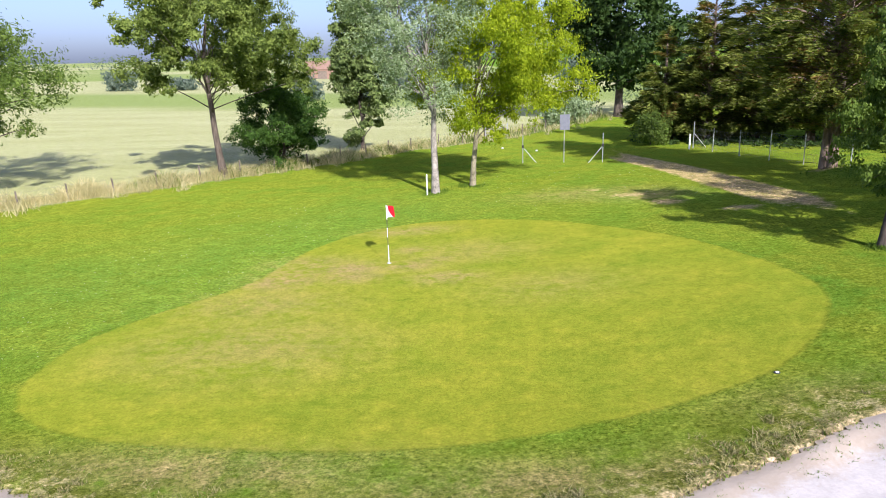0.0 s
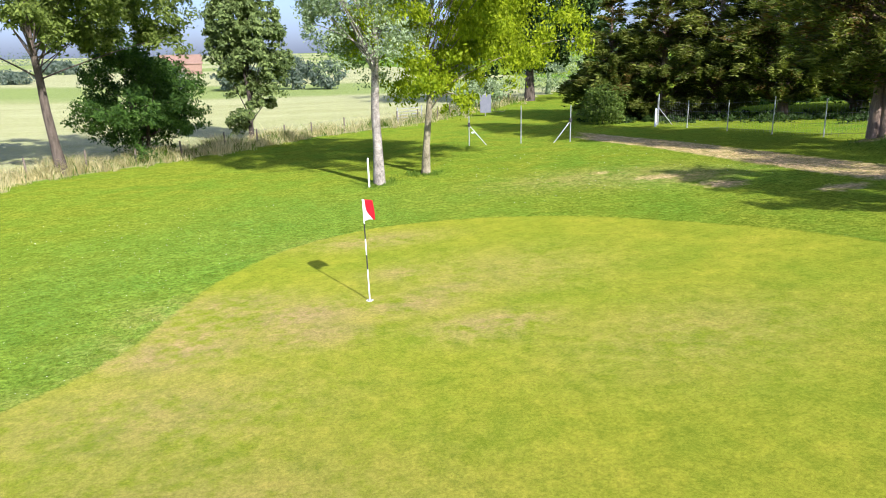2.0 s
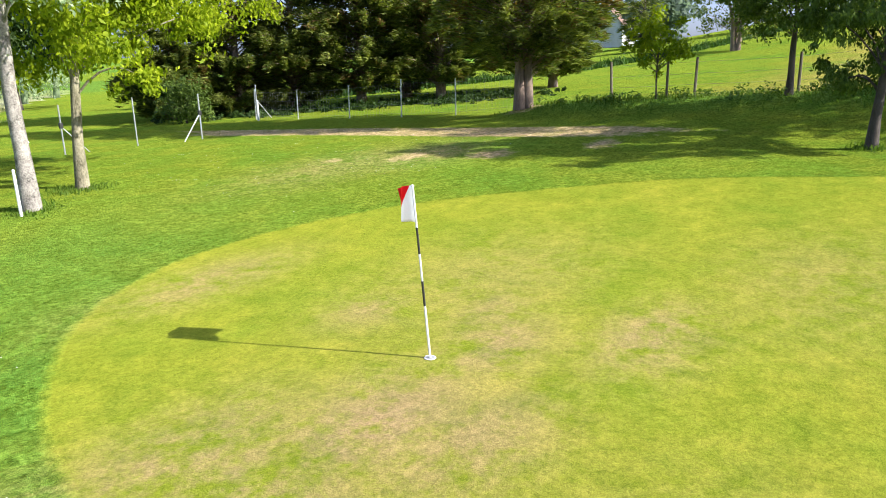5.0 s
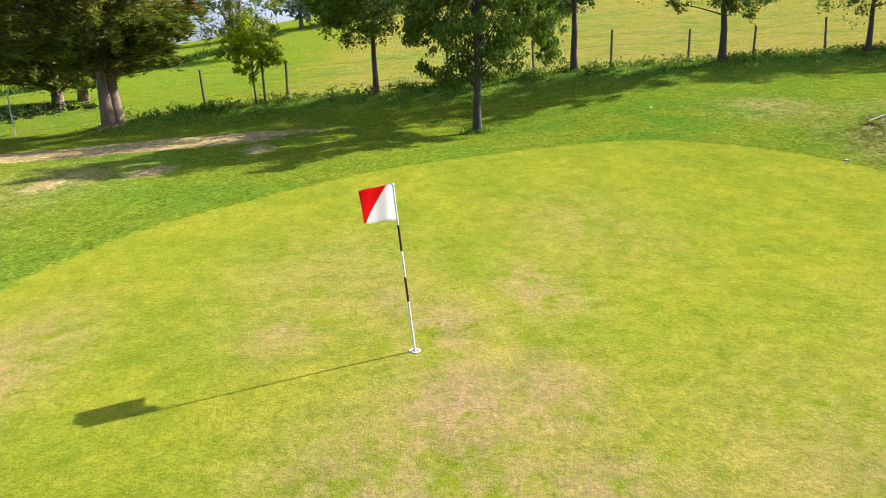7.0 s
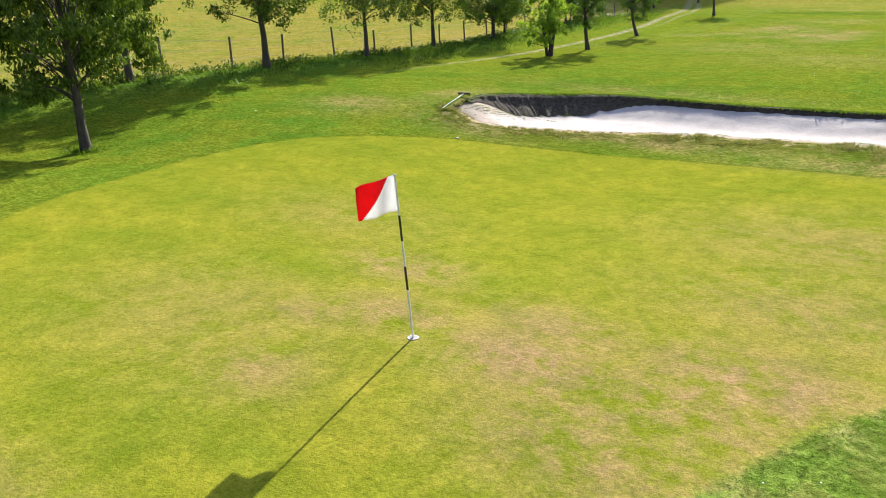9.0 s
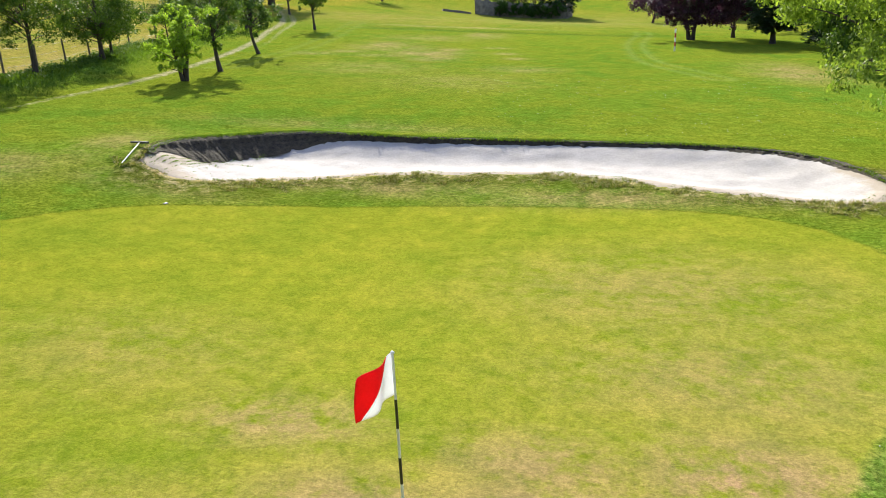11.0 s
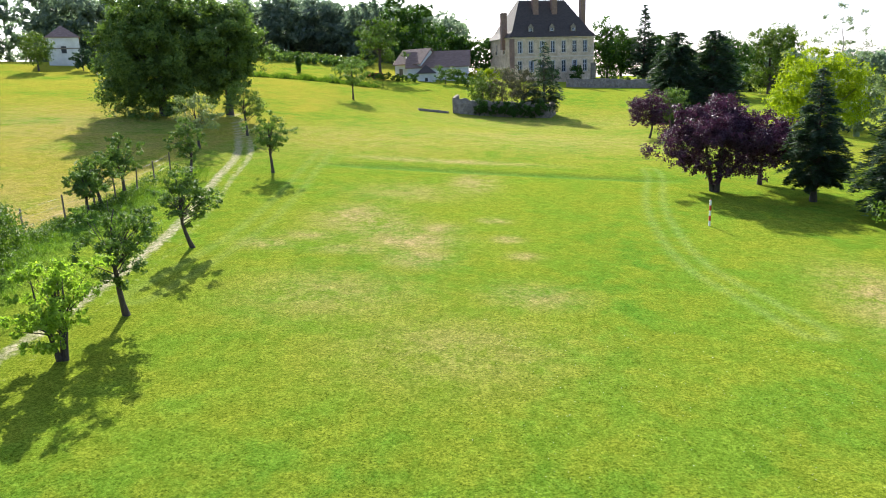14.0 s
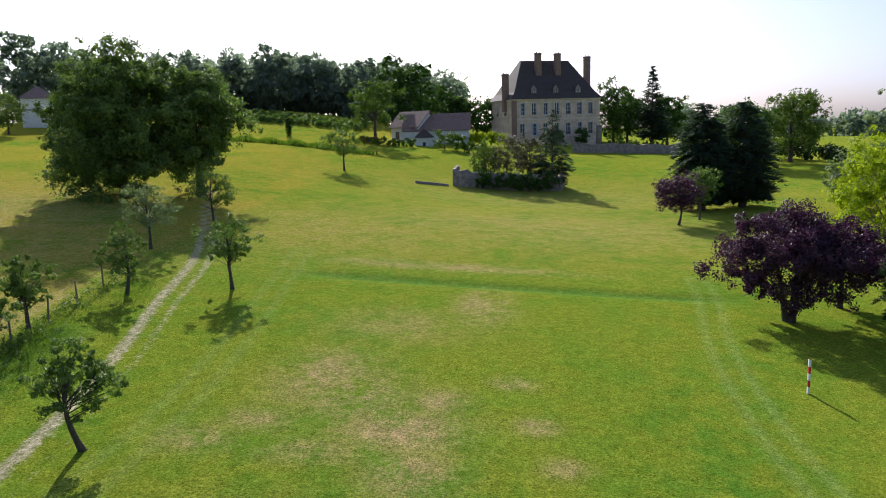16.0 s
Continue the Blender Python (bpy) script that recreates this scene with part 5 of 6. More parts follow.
wire_fence("netting_fence", [(16.8, 48.9), (17.0, 46.6), (17.4, 43.6), (18.2, 39.6), (19.0, 36.4), (19.9, 33.2)], 2.9, 1.55, 0.03, STEEL, "wire netting fence on thin steel posts below the cypresses", (0.1, 0.35, 0.62, 0.9), 3, True)
wire_fence("meadow_fence", FENCE[3:], 3.35, 1.5, 0.055, POST_WOOD, "weathered wooden post fence along the meadow", (0.35, 0.62, 0.9), 4)
wire_fence("field_fence", [(x + 0.5, y - 0.5) for x, y in HEDGE[2:13]], 2.6, 0.95, 0.05, POST_WOOD, "low wooden post fence along the hay field", (0.5, 0.9), 5)


def braced_post(x, y, side, name="steel_gatepost", label="slim steel gatepost with a slanting brace at the track", latch=True):
    root = tagged(new(name), label, "gatepost" if latch else "post", "gateposts at the track" if latch else "")
    root.matrix_basis = pose(x, y, H(x, y))
    bm = bmesh.new()
    post(bm, 0, 0, -0.2, 1.75, 0.03, 8)
    part("post", bm, STEEL, root)
    v, f = tube(np.array([[0, 0, 1.0], [side * 0.85, -0.1, 0.0]]), np.array([0.02, 0.02]), 6)
    put("brace", sheet("brace", v, f, STEEL), root)


    if latch:
        bm = bmesh.new()
        box(bm, -0.06, -0.05, 0.93, 0.06, 0.05, 1.12)
        part("latch", bm, BLACK, root, "dark latch plate", bevel=0.008)


braced_post(4.9, 44.8, 1)
braced_post(16.75, 48.7, 1, "fence_corner_post", "galvanised corner post with a slanting brace of the netting fence", False)
braced_post(9.5, 43.2, -1)
root = tagged(new("steel_post"), "slim bare steel post in the grass", "post")
root.matrix_basis = pose(7.35, 44.2, H(7.35, 44.2))
bm = bmesh.new()
post(bm, 0, 0, -0.2, 1.8, 0.028, 8)
part("shaft", bm, STEEL, root)


def marker_post(name, x, y, h, r, label, lean=(0, 0)):
    root = tagged(new(name), label, "post")
    root.matrix_basis = pose(x, y, H(x, y))
    bm = bmesh.new()
    post(bm, 0, 0, -0.2, h, r, 10, lean)
    part("shaft", bm, WHITE, root)
    bm = bmesh.new()
    bmesh.ops.create_uvsphere(bm, u_segments=10, v_segments=5, radius=r * 0.92, matrix=Matrix.Translation((lean[0], lean[1], h)))
    part("cap", bm, WHITE, root)


marker_post("white_post", -0.8, 35.2, 1.0, 0.034, "short white painted post beside the poplar trunk", (-0.01, 0))
marker_post("white_post", 16.3, 48.1, 0.95, 0.06, "short white painted post at the fence corner")

# sign board and gate at the hedge
root = tagged(new("sign_board"), "blank pale grey board on a steel pole by the hedge", "sign")
root.matrix_basis = pose(11.0, 66.5, H(11.0, 66.5), 0, 0, 12)
bm = bmesh.new()
box(bm, -0.48, -0.03, 0.25, 0.48, 0.0, 1.65)
part("panel", bm, plain("pale grey board", (0.10, 0.11, 0.135), (0.16, 0.17, 0.20), 3, 0.5), root, bevel=0.01)
bm = bmesh.new()
post(bm, 0, 0.05, -0.2, 1.9, 0.035, 8)
part("pole", bm, STEEL, root)
root = tagged(new("field_gate"), "small pale metal gate in the field hedge", "gate")
root.matrix_basis = pose(3.6, 63.4, H(3.6, 63.4), 0, 0, 38)
for px in (0.0, 2.6):
    bm = bmesh.new()
    post(bm, px, 0, -0.2, 1.25, 0.05, 8)
    part("post", bm, STEEL, root)
for k in range(5):
    bm = bmesh.new()
    box(bm, 0.05, -0.015, 0.2 + 0.22 * k, 2.55, 0.015, 0.24 + 0.22 * k)
    part("bar", bm, STEEL, root)
for (tx, ty) in ((4.4, 54.6), (6.6, 51.6)):
    bm = bmesh.new()
    bmesh.ops.create_uvsphere(bm, u_segments=12, v_segments=7, radius=0.07, matrix=Matrix.Diagonal((1.3, 1, 0.8, 1)))
    ob = tagged(part("tee_marker", bm, CLOTH, smooth=True), "white rounded tee marker on the grass", "tee marker", "tee markers")
    ob.matrix_basis = pose(tx, ty, H(tx, ty) + 0.06)

# sapling's stake
root = tagged(new("tree_stake"), "dark wooden stake beside the sapling", "stake")
root.matrix_basis = pose(19.35, 28.3, H(19.35, 28.3))
bm = bmesh.new()
post(bm, 0, 0, -0.2, 1.75, 0.05, 7)
part("shaft", bm, POST_WOOD, root)


# ---- the flagstick ----
root = tagged(new("flagstick"), "banded flagstick with red and white flag standing in the hole", "flagstick")
root.matrix_basis = pose(-1.78, 23.19, H(-1.78, 23.19))
LEAN = Vector((-0.03, 0.15, 1.95)) / 1.95 * 0.965
for name, a, b, mat, r in (("lower_shaft", 0.0, 0.62, WHITE, 0.013), ("lower_band", 0.62, 0.91, BLACK, 0.0135), ("middle_shaft", 0.91, 1.22, WHITE, 0.012), ("upper_band", 1.22, 1.52, BLACK, 0.0125), ("upper_shaft", 1.52, 1.97, WHITE, 0.011)):
    p0, p1 = LEAN * a, LEAN * b
    v, f = tube(np.array([p0, p0 * 0.5 + p1 * 0.5, p1]), np.full(3, r), 10)
    put(name, sheet(name, v, f, mat, True), root)
bm = bmesh.new()
bmesh.ops.create_uvsphere(bm, u_segments=10, v_segments=6, radius=0.018, matrix=Matrix.Translation(LEAN * 1.975))
part("finial", bm, WHITE, root, smooth=True)


def flag_piece(name, lo, hi, mat):
    """A part of the flag between two slanting lines; u runs out along the wind, v up the stick."""
    nu, nv = 14, 12
    v = []
    for j in range(nv + 1):
        for i in range(nu + 1):
            t = j / nv
            a, b = lo(t), hi(t)
            u = a + (b - a) * i / nu
            out, up = 0.43 * u, 1.57 + 0.41 * t - 0.07 * u ** 1.5 - 0.03 * u * t
            wave = 0.055 * u ** 0.6 * math.sin(7.5 * u + 1.6 * t) + 0.05 * u
            v.append((LEAN.x * up + 0.32 * out + 0.94 * wave, LEAN.y * up + 0.945 * out - 0.32 * wave, up * 0.965))
    idx = np.arange((nu + 1) * (nv + 1)).reshape(nv + 1, nu + 1)
    q = np.stack([idx[:-1, :-1], idx[:-1, 1:], idx[1:, 1:], idx[1:, :-1]], -1).reshape(-1, 4)
    ob = put(name, sheet(name, v, q, mat, True), root)
    mod = ob.modifiers.new("cloth", "SOLIDIFY")
    mod.thickness = 0.003


def slant(t):
    return 0.92 - 0.74 * t


flag_piece("flag_white", lambda t: 0.0, slant, CLOTH)
flag_piece("flag_red", slant, lambda t: 1.0, RED)
# the hole and its cup
root = tagged(new("hole_cup"), "white rimmed cup sunk in the putting green", "golf hole")
root.matrix_basis = pose(-1.78, 23.19, H(-1.78, 23.19))
bm = bmesh.new()
ring = [[bm.verts.new((rr * math.cos(a), rr * math.sin(a), zz)) for a in np.linspace(0, 2 * math.pi, 20, endpoint=False)] for rr, zz in ((0.068, 0.004), (0.062, 0.010), (0.054, 0.010), (0.052, 0.004))]
for r0, r1 in zip(ring[:-1], ring[1:]):
    for k in range(20):
        bm.faces.new((r0[k], r0[(k + 1) % 20], r1[(k + 1) % 20], r1[k]))
part("rim", bm, WHITE, root)
bm = bmesh.new()
bmesh.ops.create_circle(bm, cap_ends=True, segments=20, radius=0.053, matrix=Matrix.Translation((0, 0, 0.006)))
part("hollow", bm, plain("cup liner", (0.22, 0.22, 0.22), (0.34, 0.34, 0.34)), root)
bm = bmesh.new()
bmesh.ops.create_icosphere(bm, subdivisions=2, radius=0.0215)
ob = tagged(part("golf_ball", bm, WHITE, smooth=True), "white golf ball lying on the short grass", "golf ball")
ob.matrix_basis = pose(13.1, 15.3, H(13.1, 15.3) + 0.024)

root = tagged(new("sprinkler_head"), "white capped sprinkler head sunk in a dark ring in the turf", "sprinkler")
root.matrix_basis = pose(6.45, 13.05, H(6.45, 13.05))
bm = bmesh.new()
bmesh.ops.create_cone(bm, cap_ends=True, segments=16, radius1=0.065, radius2=0.06, depth=0.016, matrix=Matrix.Translation((0, 0, 0.004)))
part("collar", bm, BLACK, root)
bm = bmesh.new()
bmesh.ops.create_uvsphere(bm, u_segments=14, v_segments=7, radius=0.036, matrix=Matrix.Translation((0, 0, 0.01)) @ Matrix.Diagonal((1, 1, 0.5, 1)))
part("cap", bm, WHITE, root, smooth=True)

# ---- the rake beside the bunker ----
root = tagged(new("bunker_rake"), "bunker rake with pale handle lying on the turf", "rake")
ra, rb = Vector((8.85, 11.0, 0)), Vector((9.12, 9.62, 0))
ra.z, rb.z = H(ra.x, ra.y) + 0.04, H(rb.x, rb.y) + 0.10
v, f = tube(np.array([ra, (ra + rb) / 2, rb]), np.full(3, 0.016), 8)
put("handle", sheet("handle", v, f, WHITE, True), root)
bm = bmesh.new()
box(bm, -0.33, -0.03, -0.03, 0.33, 0.03, 0.03)
ob = part("head", bm, BLACK, root, "black rake head", bevel=0.008)
ob.matrix_basis = pose(rb.x, rb.y, rb.z, 0, 0, -12)
for k in range(13):
    bm = bmesh.new()
    bmesh.ops.create_cone(bm, cap_ends=True, segments=5, radius1=0.004, radius2=0.009, depth=0.08, matrix=Matrix.Translation((-0.3 + 0.05 * k, 0, -0.06)))
    t = part("tine", bm, BLACK, ob)

# ---- the red and white distance stake ----
root = tagged(new("distance_stake"), "red and white banded distance stake in the fairway", "stake")
root.matrix_basis = pose(-10.6, -29.8, H(-10.6, -29.8))
for k in range(5):
    bm = bmesh.new()
    box(bm, -0.05, -0.05, -0.1 if k == 0 else 0.32 * k, 0.05, 0.05, 0.32 * (k + 1))
    part("red_band" if k % 2 else "white_band", bm, RED_PAINT if k % 2 else WHITE, root)
bm = bmesh.new()
hull(bm, [(-0.05, -0.05, 1.6), (0.05, -0.05, 1.6), (0.05, 0.05, 1.6), (-0.05, 0.05, 1.6), (0, 0, 1.66)], [(0, 1, 4), (1, 2, 4), (2, 3, 4), (3, 0, 4)])
part("tip", bm, RED_PAINT, root)


# ---- the manor house ----
def walled(bm, width, height, holes, thick=0.5, flip=False):
    """A wall in the xz plane with openings through it; its outer face looks to -y."""
    xs = sorted({0.0, width, *[h[0] for h in holes], *[h[2] for h in holes]})
    zs = sorted({0.0, height, *[h[1] for h in holes], *[h[3] for h in holes]})
    for a, b in zip(xs[:-1], xs[1:]):
        for c, d in zip(zs[:-1], zs[1:]):
            mx, mz = (a + b) / 2, (c + d) / 2
            if not any(h[0] < mx < h[2] and h[1] < mz < h[3] for h in holes):
                hull(bm, [(a, 0, c), (b, 0, c), (b, 0, d), (a, 0, d)], [(0, 1, 2, 3)])
    for x0, z0, x1, z1 in holes:
        hull(bm, [(x0, 0, z0), (x1, 0, z0), (x1, 0, z1), (x0, 0, z1), (x0, thick, z0), (x1, thick, z0), (x1, thick, z1), (x0, thick, z1)], [(0, 4, 5, 1), (1, 5, 6, 2), (2, 6, 7, 3), (3, 7, 4, 0)])
    bmesh.ops.remove_doubles(bm, verts=list(bm.verts), dist=0.001)


def tall_window(parent, x, z, w, h, place, shutters=False):
    """A recessed window: surround, casement bars and two panes."""
    win = new("window")
    win.parent = parent
    win.matrix_basis = place @ pose(x, 0, z)
    bm = bmesh.new()
    for x0, z0, x1, z1 in ((-w / 2 - 0.18, -0.18, -w / 2, h + 0.2), (w / 2, -0.18, w / 2 + 0.18, h + 0.2), (-w / 2, h, w / 2, h + 0.22), (-w / 2 - 0.1, -0.2, w / 2 + 0.1, 0.0)):
        box(bm, x0, -0.07, z0, x1, 0.04, z1)
    part("surround", bm, STONE_DRESSED, win)
    bm = bmesh.new()
    for x0, z0, x1, z1 in ((-w / 2, 0, -w / 2 + 0.09, h), (w / 2 - 0.09, 0, w / 2, h), (-0.06, 0, 0.06, h), (-w / 2, 0, w / 2, 0.1), (-w / 2, h - 0.1, w / 2, h), (-w / 2, h * 0.62, w / 2, h * 0.62 + 0.07), (-w / 2, h * 0.31, w / 2, h * 0.31 + 0.05)):
        box(bm, x0, 0.22, z0, x1, 0.30, z1)
    part("casement", bm, SHUTTER, win)
    for s in (-1, 1):
        bm = bmesh.new()
        box(bm, s * w / 4 - w / 4 + 0.07, 0.25, 0.08, s * w / 4 + w / 4 - 0.07, 0.27, h - 0.08)
        part("pane", bm, PANE, win)
    if shutters:
        for s in (-1, 1):
            bm = bmesh.new()
            box(bm, s * (w / 2 - 0.02) - 0.04, -0.32, 0.02, s * (w / 2 - 0.02) + 0.04, 0.1, h - 0.02)
            part("shutter", bm, SHUTTER, win)
    else:
        bm = bmesh.new()
        for k in range(7):
            box(bm, -w / 2 + 0.04 + k * (w - 0.08) / 6 - 0.015, -0.12, 0.0, -w / 2 + 0.04 + k * (w - 0.08) / 6 + 0.015, -0.09, 0.75)
        box(bm, -w / 2, -0.13, 0.75, w / 2, -0.08, 0.80)
        part("balcony_rail", bm, BLACK, win)


manor = tagged(new("manor_house"), "limestone manor house with steep slate roof and tall brick chimneys", "house")
manor.matrix_basis = pose(7.9, -178.0, 9.4, 0, 0, 204)
MW, MD, MH = 24.0, 15.5, 11.9
front_x = [2.6 + 3.13 * k for k in range(7)]
holes = [(x - 0.62, 7.9, x + 0.62, 10.9) for x in front_x] + [(x - 0.62, 2.9, x + 0.62, 5.9) for x in front_x]
bm = bmesh.new()
walled(bm, MW, MH, holes)
ob = part("front_wall", bm, STONE, manor)
ob.matrix_basis = pose(0, 0, 0)
bm = bmesh.new()
side_holes = [(4.6, 7.9, 5.8, 10.6), (10.2, 7.9, 11.4, 10.6)]
walled(bm, MD, MH, side_holes)
ob = part("side_wall", bm, STONE, manor)
ob.matrix_basis = pose(0, MD, 0, 0, 0, -90)
bm = bmesh.new()
walled(bm, MD, MH, [])
ob = part("side_wall", bm, STONE, manor)
ob.matrix_basis = pose(MW, 0, 0, 0, 0, 90)
bm = bmesh.new()
walled(bm, MW, MH, [])
ob = part("back_wall", bm, STONE, manor)
ob.matrix_basis = pose(MW, MD, 0, 0, 0, 180)
for i, x in enumerate(front_x):
    tall_window(manor, x, 7.9, 1.24, 3.0, pose(0, 0, 0), i in (0, 2))
    tall_window(manor, x, 2.9, 1.24, 3.0, pose(0, 0, 0), i in (1, 5))
for x0, z0, x1, z1 in side_holes:
    tall_window(manor, (x0 + x1) / 2, z0, 1.2, 2.7, pose(0, MD, 0, 0, 0, -90))
bm = bmesh.new()
box(bm, -0.25, -0.25, MH - 0.35, MW + 0.25, MD + 0.25, MH)
part("cornice", bm, STONE_DRESSED, manor, bevel=0.06)
bm = bmesh.new()
box(bm, -0.12, -0.12, 6.75, MW + 0.12, 0.0, 7.05)
part("string_course", bm, STONE_DRESSED, manor)
bm = bmesh.new()
box(bm, -0.3, -0.3, -3.0, 1.0, 0.02, MH - 0.4)
part("corner_pier", bm, BRICK, manor, "reddish brick corner pier")
bm = bmesh.new()
box(bm, MW - 0.9, -0.35, -3.0, MW + 0.5, 0.02, 5.0)
box(bm, -0.05, 0.02, -3.0, MW + 0.05, MD, 0.0)
part("plinth", bm, STONE_OLD, manor)
bm = bmesh.new()
e, t0, rz = 0.55, MH, 9.9
r1 = [(-e, -e, t0), (MW + e, -e, t0), (MW + e, MD + e, t0), (-e, MD + e, t0), (0.9, 0.9, t0 + 1.7), (MW - 0.9, 0.9, t0 + 1.7), (MW - 0.9, MD - 0.9, t0 + 1.7), (0.9, MD - 0.9, t0 + 1.7), (5.4, MD / 2 - 0.6, t0 + rz), (MW - 5.4, MD / 2 - 0.6, t0 + rz), (MW - 5.4, MD / 2 + 0.6, t0 + rz), (5.4, MD / 2 + 0.6, t0 + rz)]
hull(bm, r1, [(0, 1, 5, 4), (1, 2, 6, 5), (2, 3, 7, 6), (3, 0, 4, 7), (4, 5, 9, 8), (5, 6, 10, 9), (6, 7, 11, 10), (7, 4, 8, 11), (8, 9, 10, 11), (3, 2, 1, 0)])
roof = part("roof", bm, SLATE, manor, "steep dark slate hipped roof")
for cx, cy, z1 in ((-0.2, 4.2, 18.3), (9.0, MD / 2 - 3.0, 23.5), (14.4, MD / 2 - 3.0, 23.4), (MW - 0.4, MD / 2 - 1.5, 22.8)):
    bm = bmesh.new()
    box(bm, cx - 0.75, cy - 0.6, 9 if cx < 0 else 15, cx + 0.75, cy + 0.6, z1)
    box(bm, cx - 0.85, cy - 0.7, z1 - 0.4, cx + 0.85, cy + 0.7, z1 - 0.2)
    ch = part("chimney", bm, BRICK, manor, "tall brick chimney stack")
    for s in (-0.35, 0.35):
        bm = bmesh.new()
        post(bm, cx + s, cy, z1, z1 + 0.25, 0.14, 8)
        part("chimney_pot", bm, BRICK, ch)
for dx in (6.0, 12.0, 18.2):
    dm = new("dormer")
    dm.parent = manor
    dm.matrix_basis = pose(dx, 0.7, MH + 0.5)
    bm = bmesh.new()
    box(bm, -0.62, 0.12, 0, 0.62, 2.4, 2.0)
    part("cheeks", bm, SLATE, dm)
    bm = bmesh.new()
    for x0, z0, x1, z1 in ((-0.72, 0.0, -0.42, 2.0), (0.42, 0.0, 0.72, 2.0), (-0.82, -0.1, 0.82, 0.12), (-0.42, 1.75, 0.42, 2.0)):
        box(bm, x0, -0.1, z0, x1, 0.12, z1)
    hull(bm, [(-0.78, -0.12, 2.0), (0.78, -0.12, 2.0), (0.3, -0.12, 2.55), (0, -0.12, 2.9), (-0.3, -0.12, 2.55), (-0.78, 0.12, 2.0), (0.78, 0.12, 2.0), (0.3, 0.12, 2.55), (0, 0.12, 2.9), (-0.3, 0.12, 2.55)], [(0, 1, 2, 3, 4), (1, 6, 7, 2), (2, 7, 8, 3), (3, 8, 9, 4), (4, 9, 5, 0)])
    part("pediment", bm, STONE_OLD, dm, "grey weathered stone dormer front")
    bm = bmesh.new()
    hull(bm, [(-0.8, 0.1, 1.95), (0.8, 0.1, 1.95), (0, 0.1, 2.75), (-0.8, 3.0, 1.95), (0.8, 3.0, 1.95), (0, 3.0, 2.75)], [(0, 1, 2), (0, 2, 5, 3), (1, 4, 5, 2), (0, 3, 4, 1)])
    part("dormer_roof", bm, SLATE, dm)
    bm = bmesh.new()
    box(bm, -0.42, 0.02, 0.12, 0.42, 0.05, 1.75)
    part("pane", bm, PANE, dm)
    bm = bmesh.new()
    box(bm, -0.04, -0.03, 0.12, 0.04, 0.02, 1.75)
    box(bm, -0.42, -0.03, 1.1, 0.42, 0.02, 1.17)
    box(bm, -0.42, -0.03, 0.12, -0.34, 0.02, 1.75)
    box(bm, 0.34, -0.03, 0.12, 0.42, 0.02, 1.75)
    part("casement", bm, SHUTTER, dm)


# ---- barns, white tower, walled pen, garden wall ----
def gabled(name, x, y, z, turn, w, d, h, rise, wall, roofing, label, openings=((0.3, 0.0, 1.1, 2.1),)):
    root = tagged(new(name), label, "barn")
    root.matrix_basis = pose(x, y, z, 0, 0, turn)
    bm = bmesh.new()
    walled(bm, w, h, list(openings), 0.3)
    part("front_wall", bm, wall, root)
    for gx_ in (0, w):
        bm = bmesh.new()
        for t in ((gx_, gx_ + 0.3) if gx_ == 0 else (gx_ - 0.3, gx_),):
            hull(bm, [(t[0], 0.02, 0), (t[0], d - 0.02, 0), (t[0], d - 0.02, h), (t[0], d / 2, h + rise), (t[0], 0.02, h), (t[1], 0.02, 0), (t[1], d - 0.02, 0), (t[1], d - 0.02, h), (t[1], d / 2, h + rise), (t[1], 0.02, h)], [(0, 4, 3, 2, 1), (5, 6, 7, 8, 9), (0, 1, 6, 5), (1, 2, 7, 6), (2, 3, 8, 7), (3, 4, 9, 8), (4, 0, 5, 9)])
        part("gable_wall", bm, wall, root)
    bm = bmesh.new()
    box(bm, 0.31, d - 0.3, 0, w - 0.31, d, h)
    part("back_wall", bm, wall, root)
    bm = bmesh.new()
    o, k = 0.45, 0.18
    drop_ = rise * 2 / d * o
    for s in (0, 1):
        ys = (-o, d / 2) if s == 0 else (d + o, d / 2)
        hull(bm, [(-o, ys[0], h - drop_), (w + o, ys[0], h - drop_), (w + o, ys[1], h + rise), (-o, ys[1], h + rise), (-o, ys[0], h - drop_ + k), (w + o, ys[0], h - drop_ + k), (w + o, ys[1], h + rise + k), (-o, ys[1], h + rise + k)], [(0, 3, 2, 1), (4, 5, 6, 7), (0, 1, 5, 4), (1, 2, 6, 5), (2, 3, 7, 6), (3, 0, 4, 7)])
    part("roof", bm, roofing, root)
    for x0, z0, x1, z1 in openings:
        bm = bmesh.new()
        box(bm, x0, 0.15, z0, x1, 0.22, z1)
        part("door" if z0 == 0 else "window", bm, POST_WOOD, root)
    return root


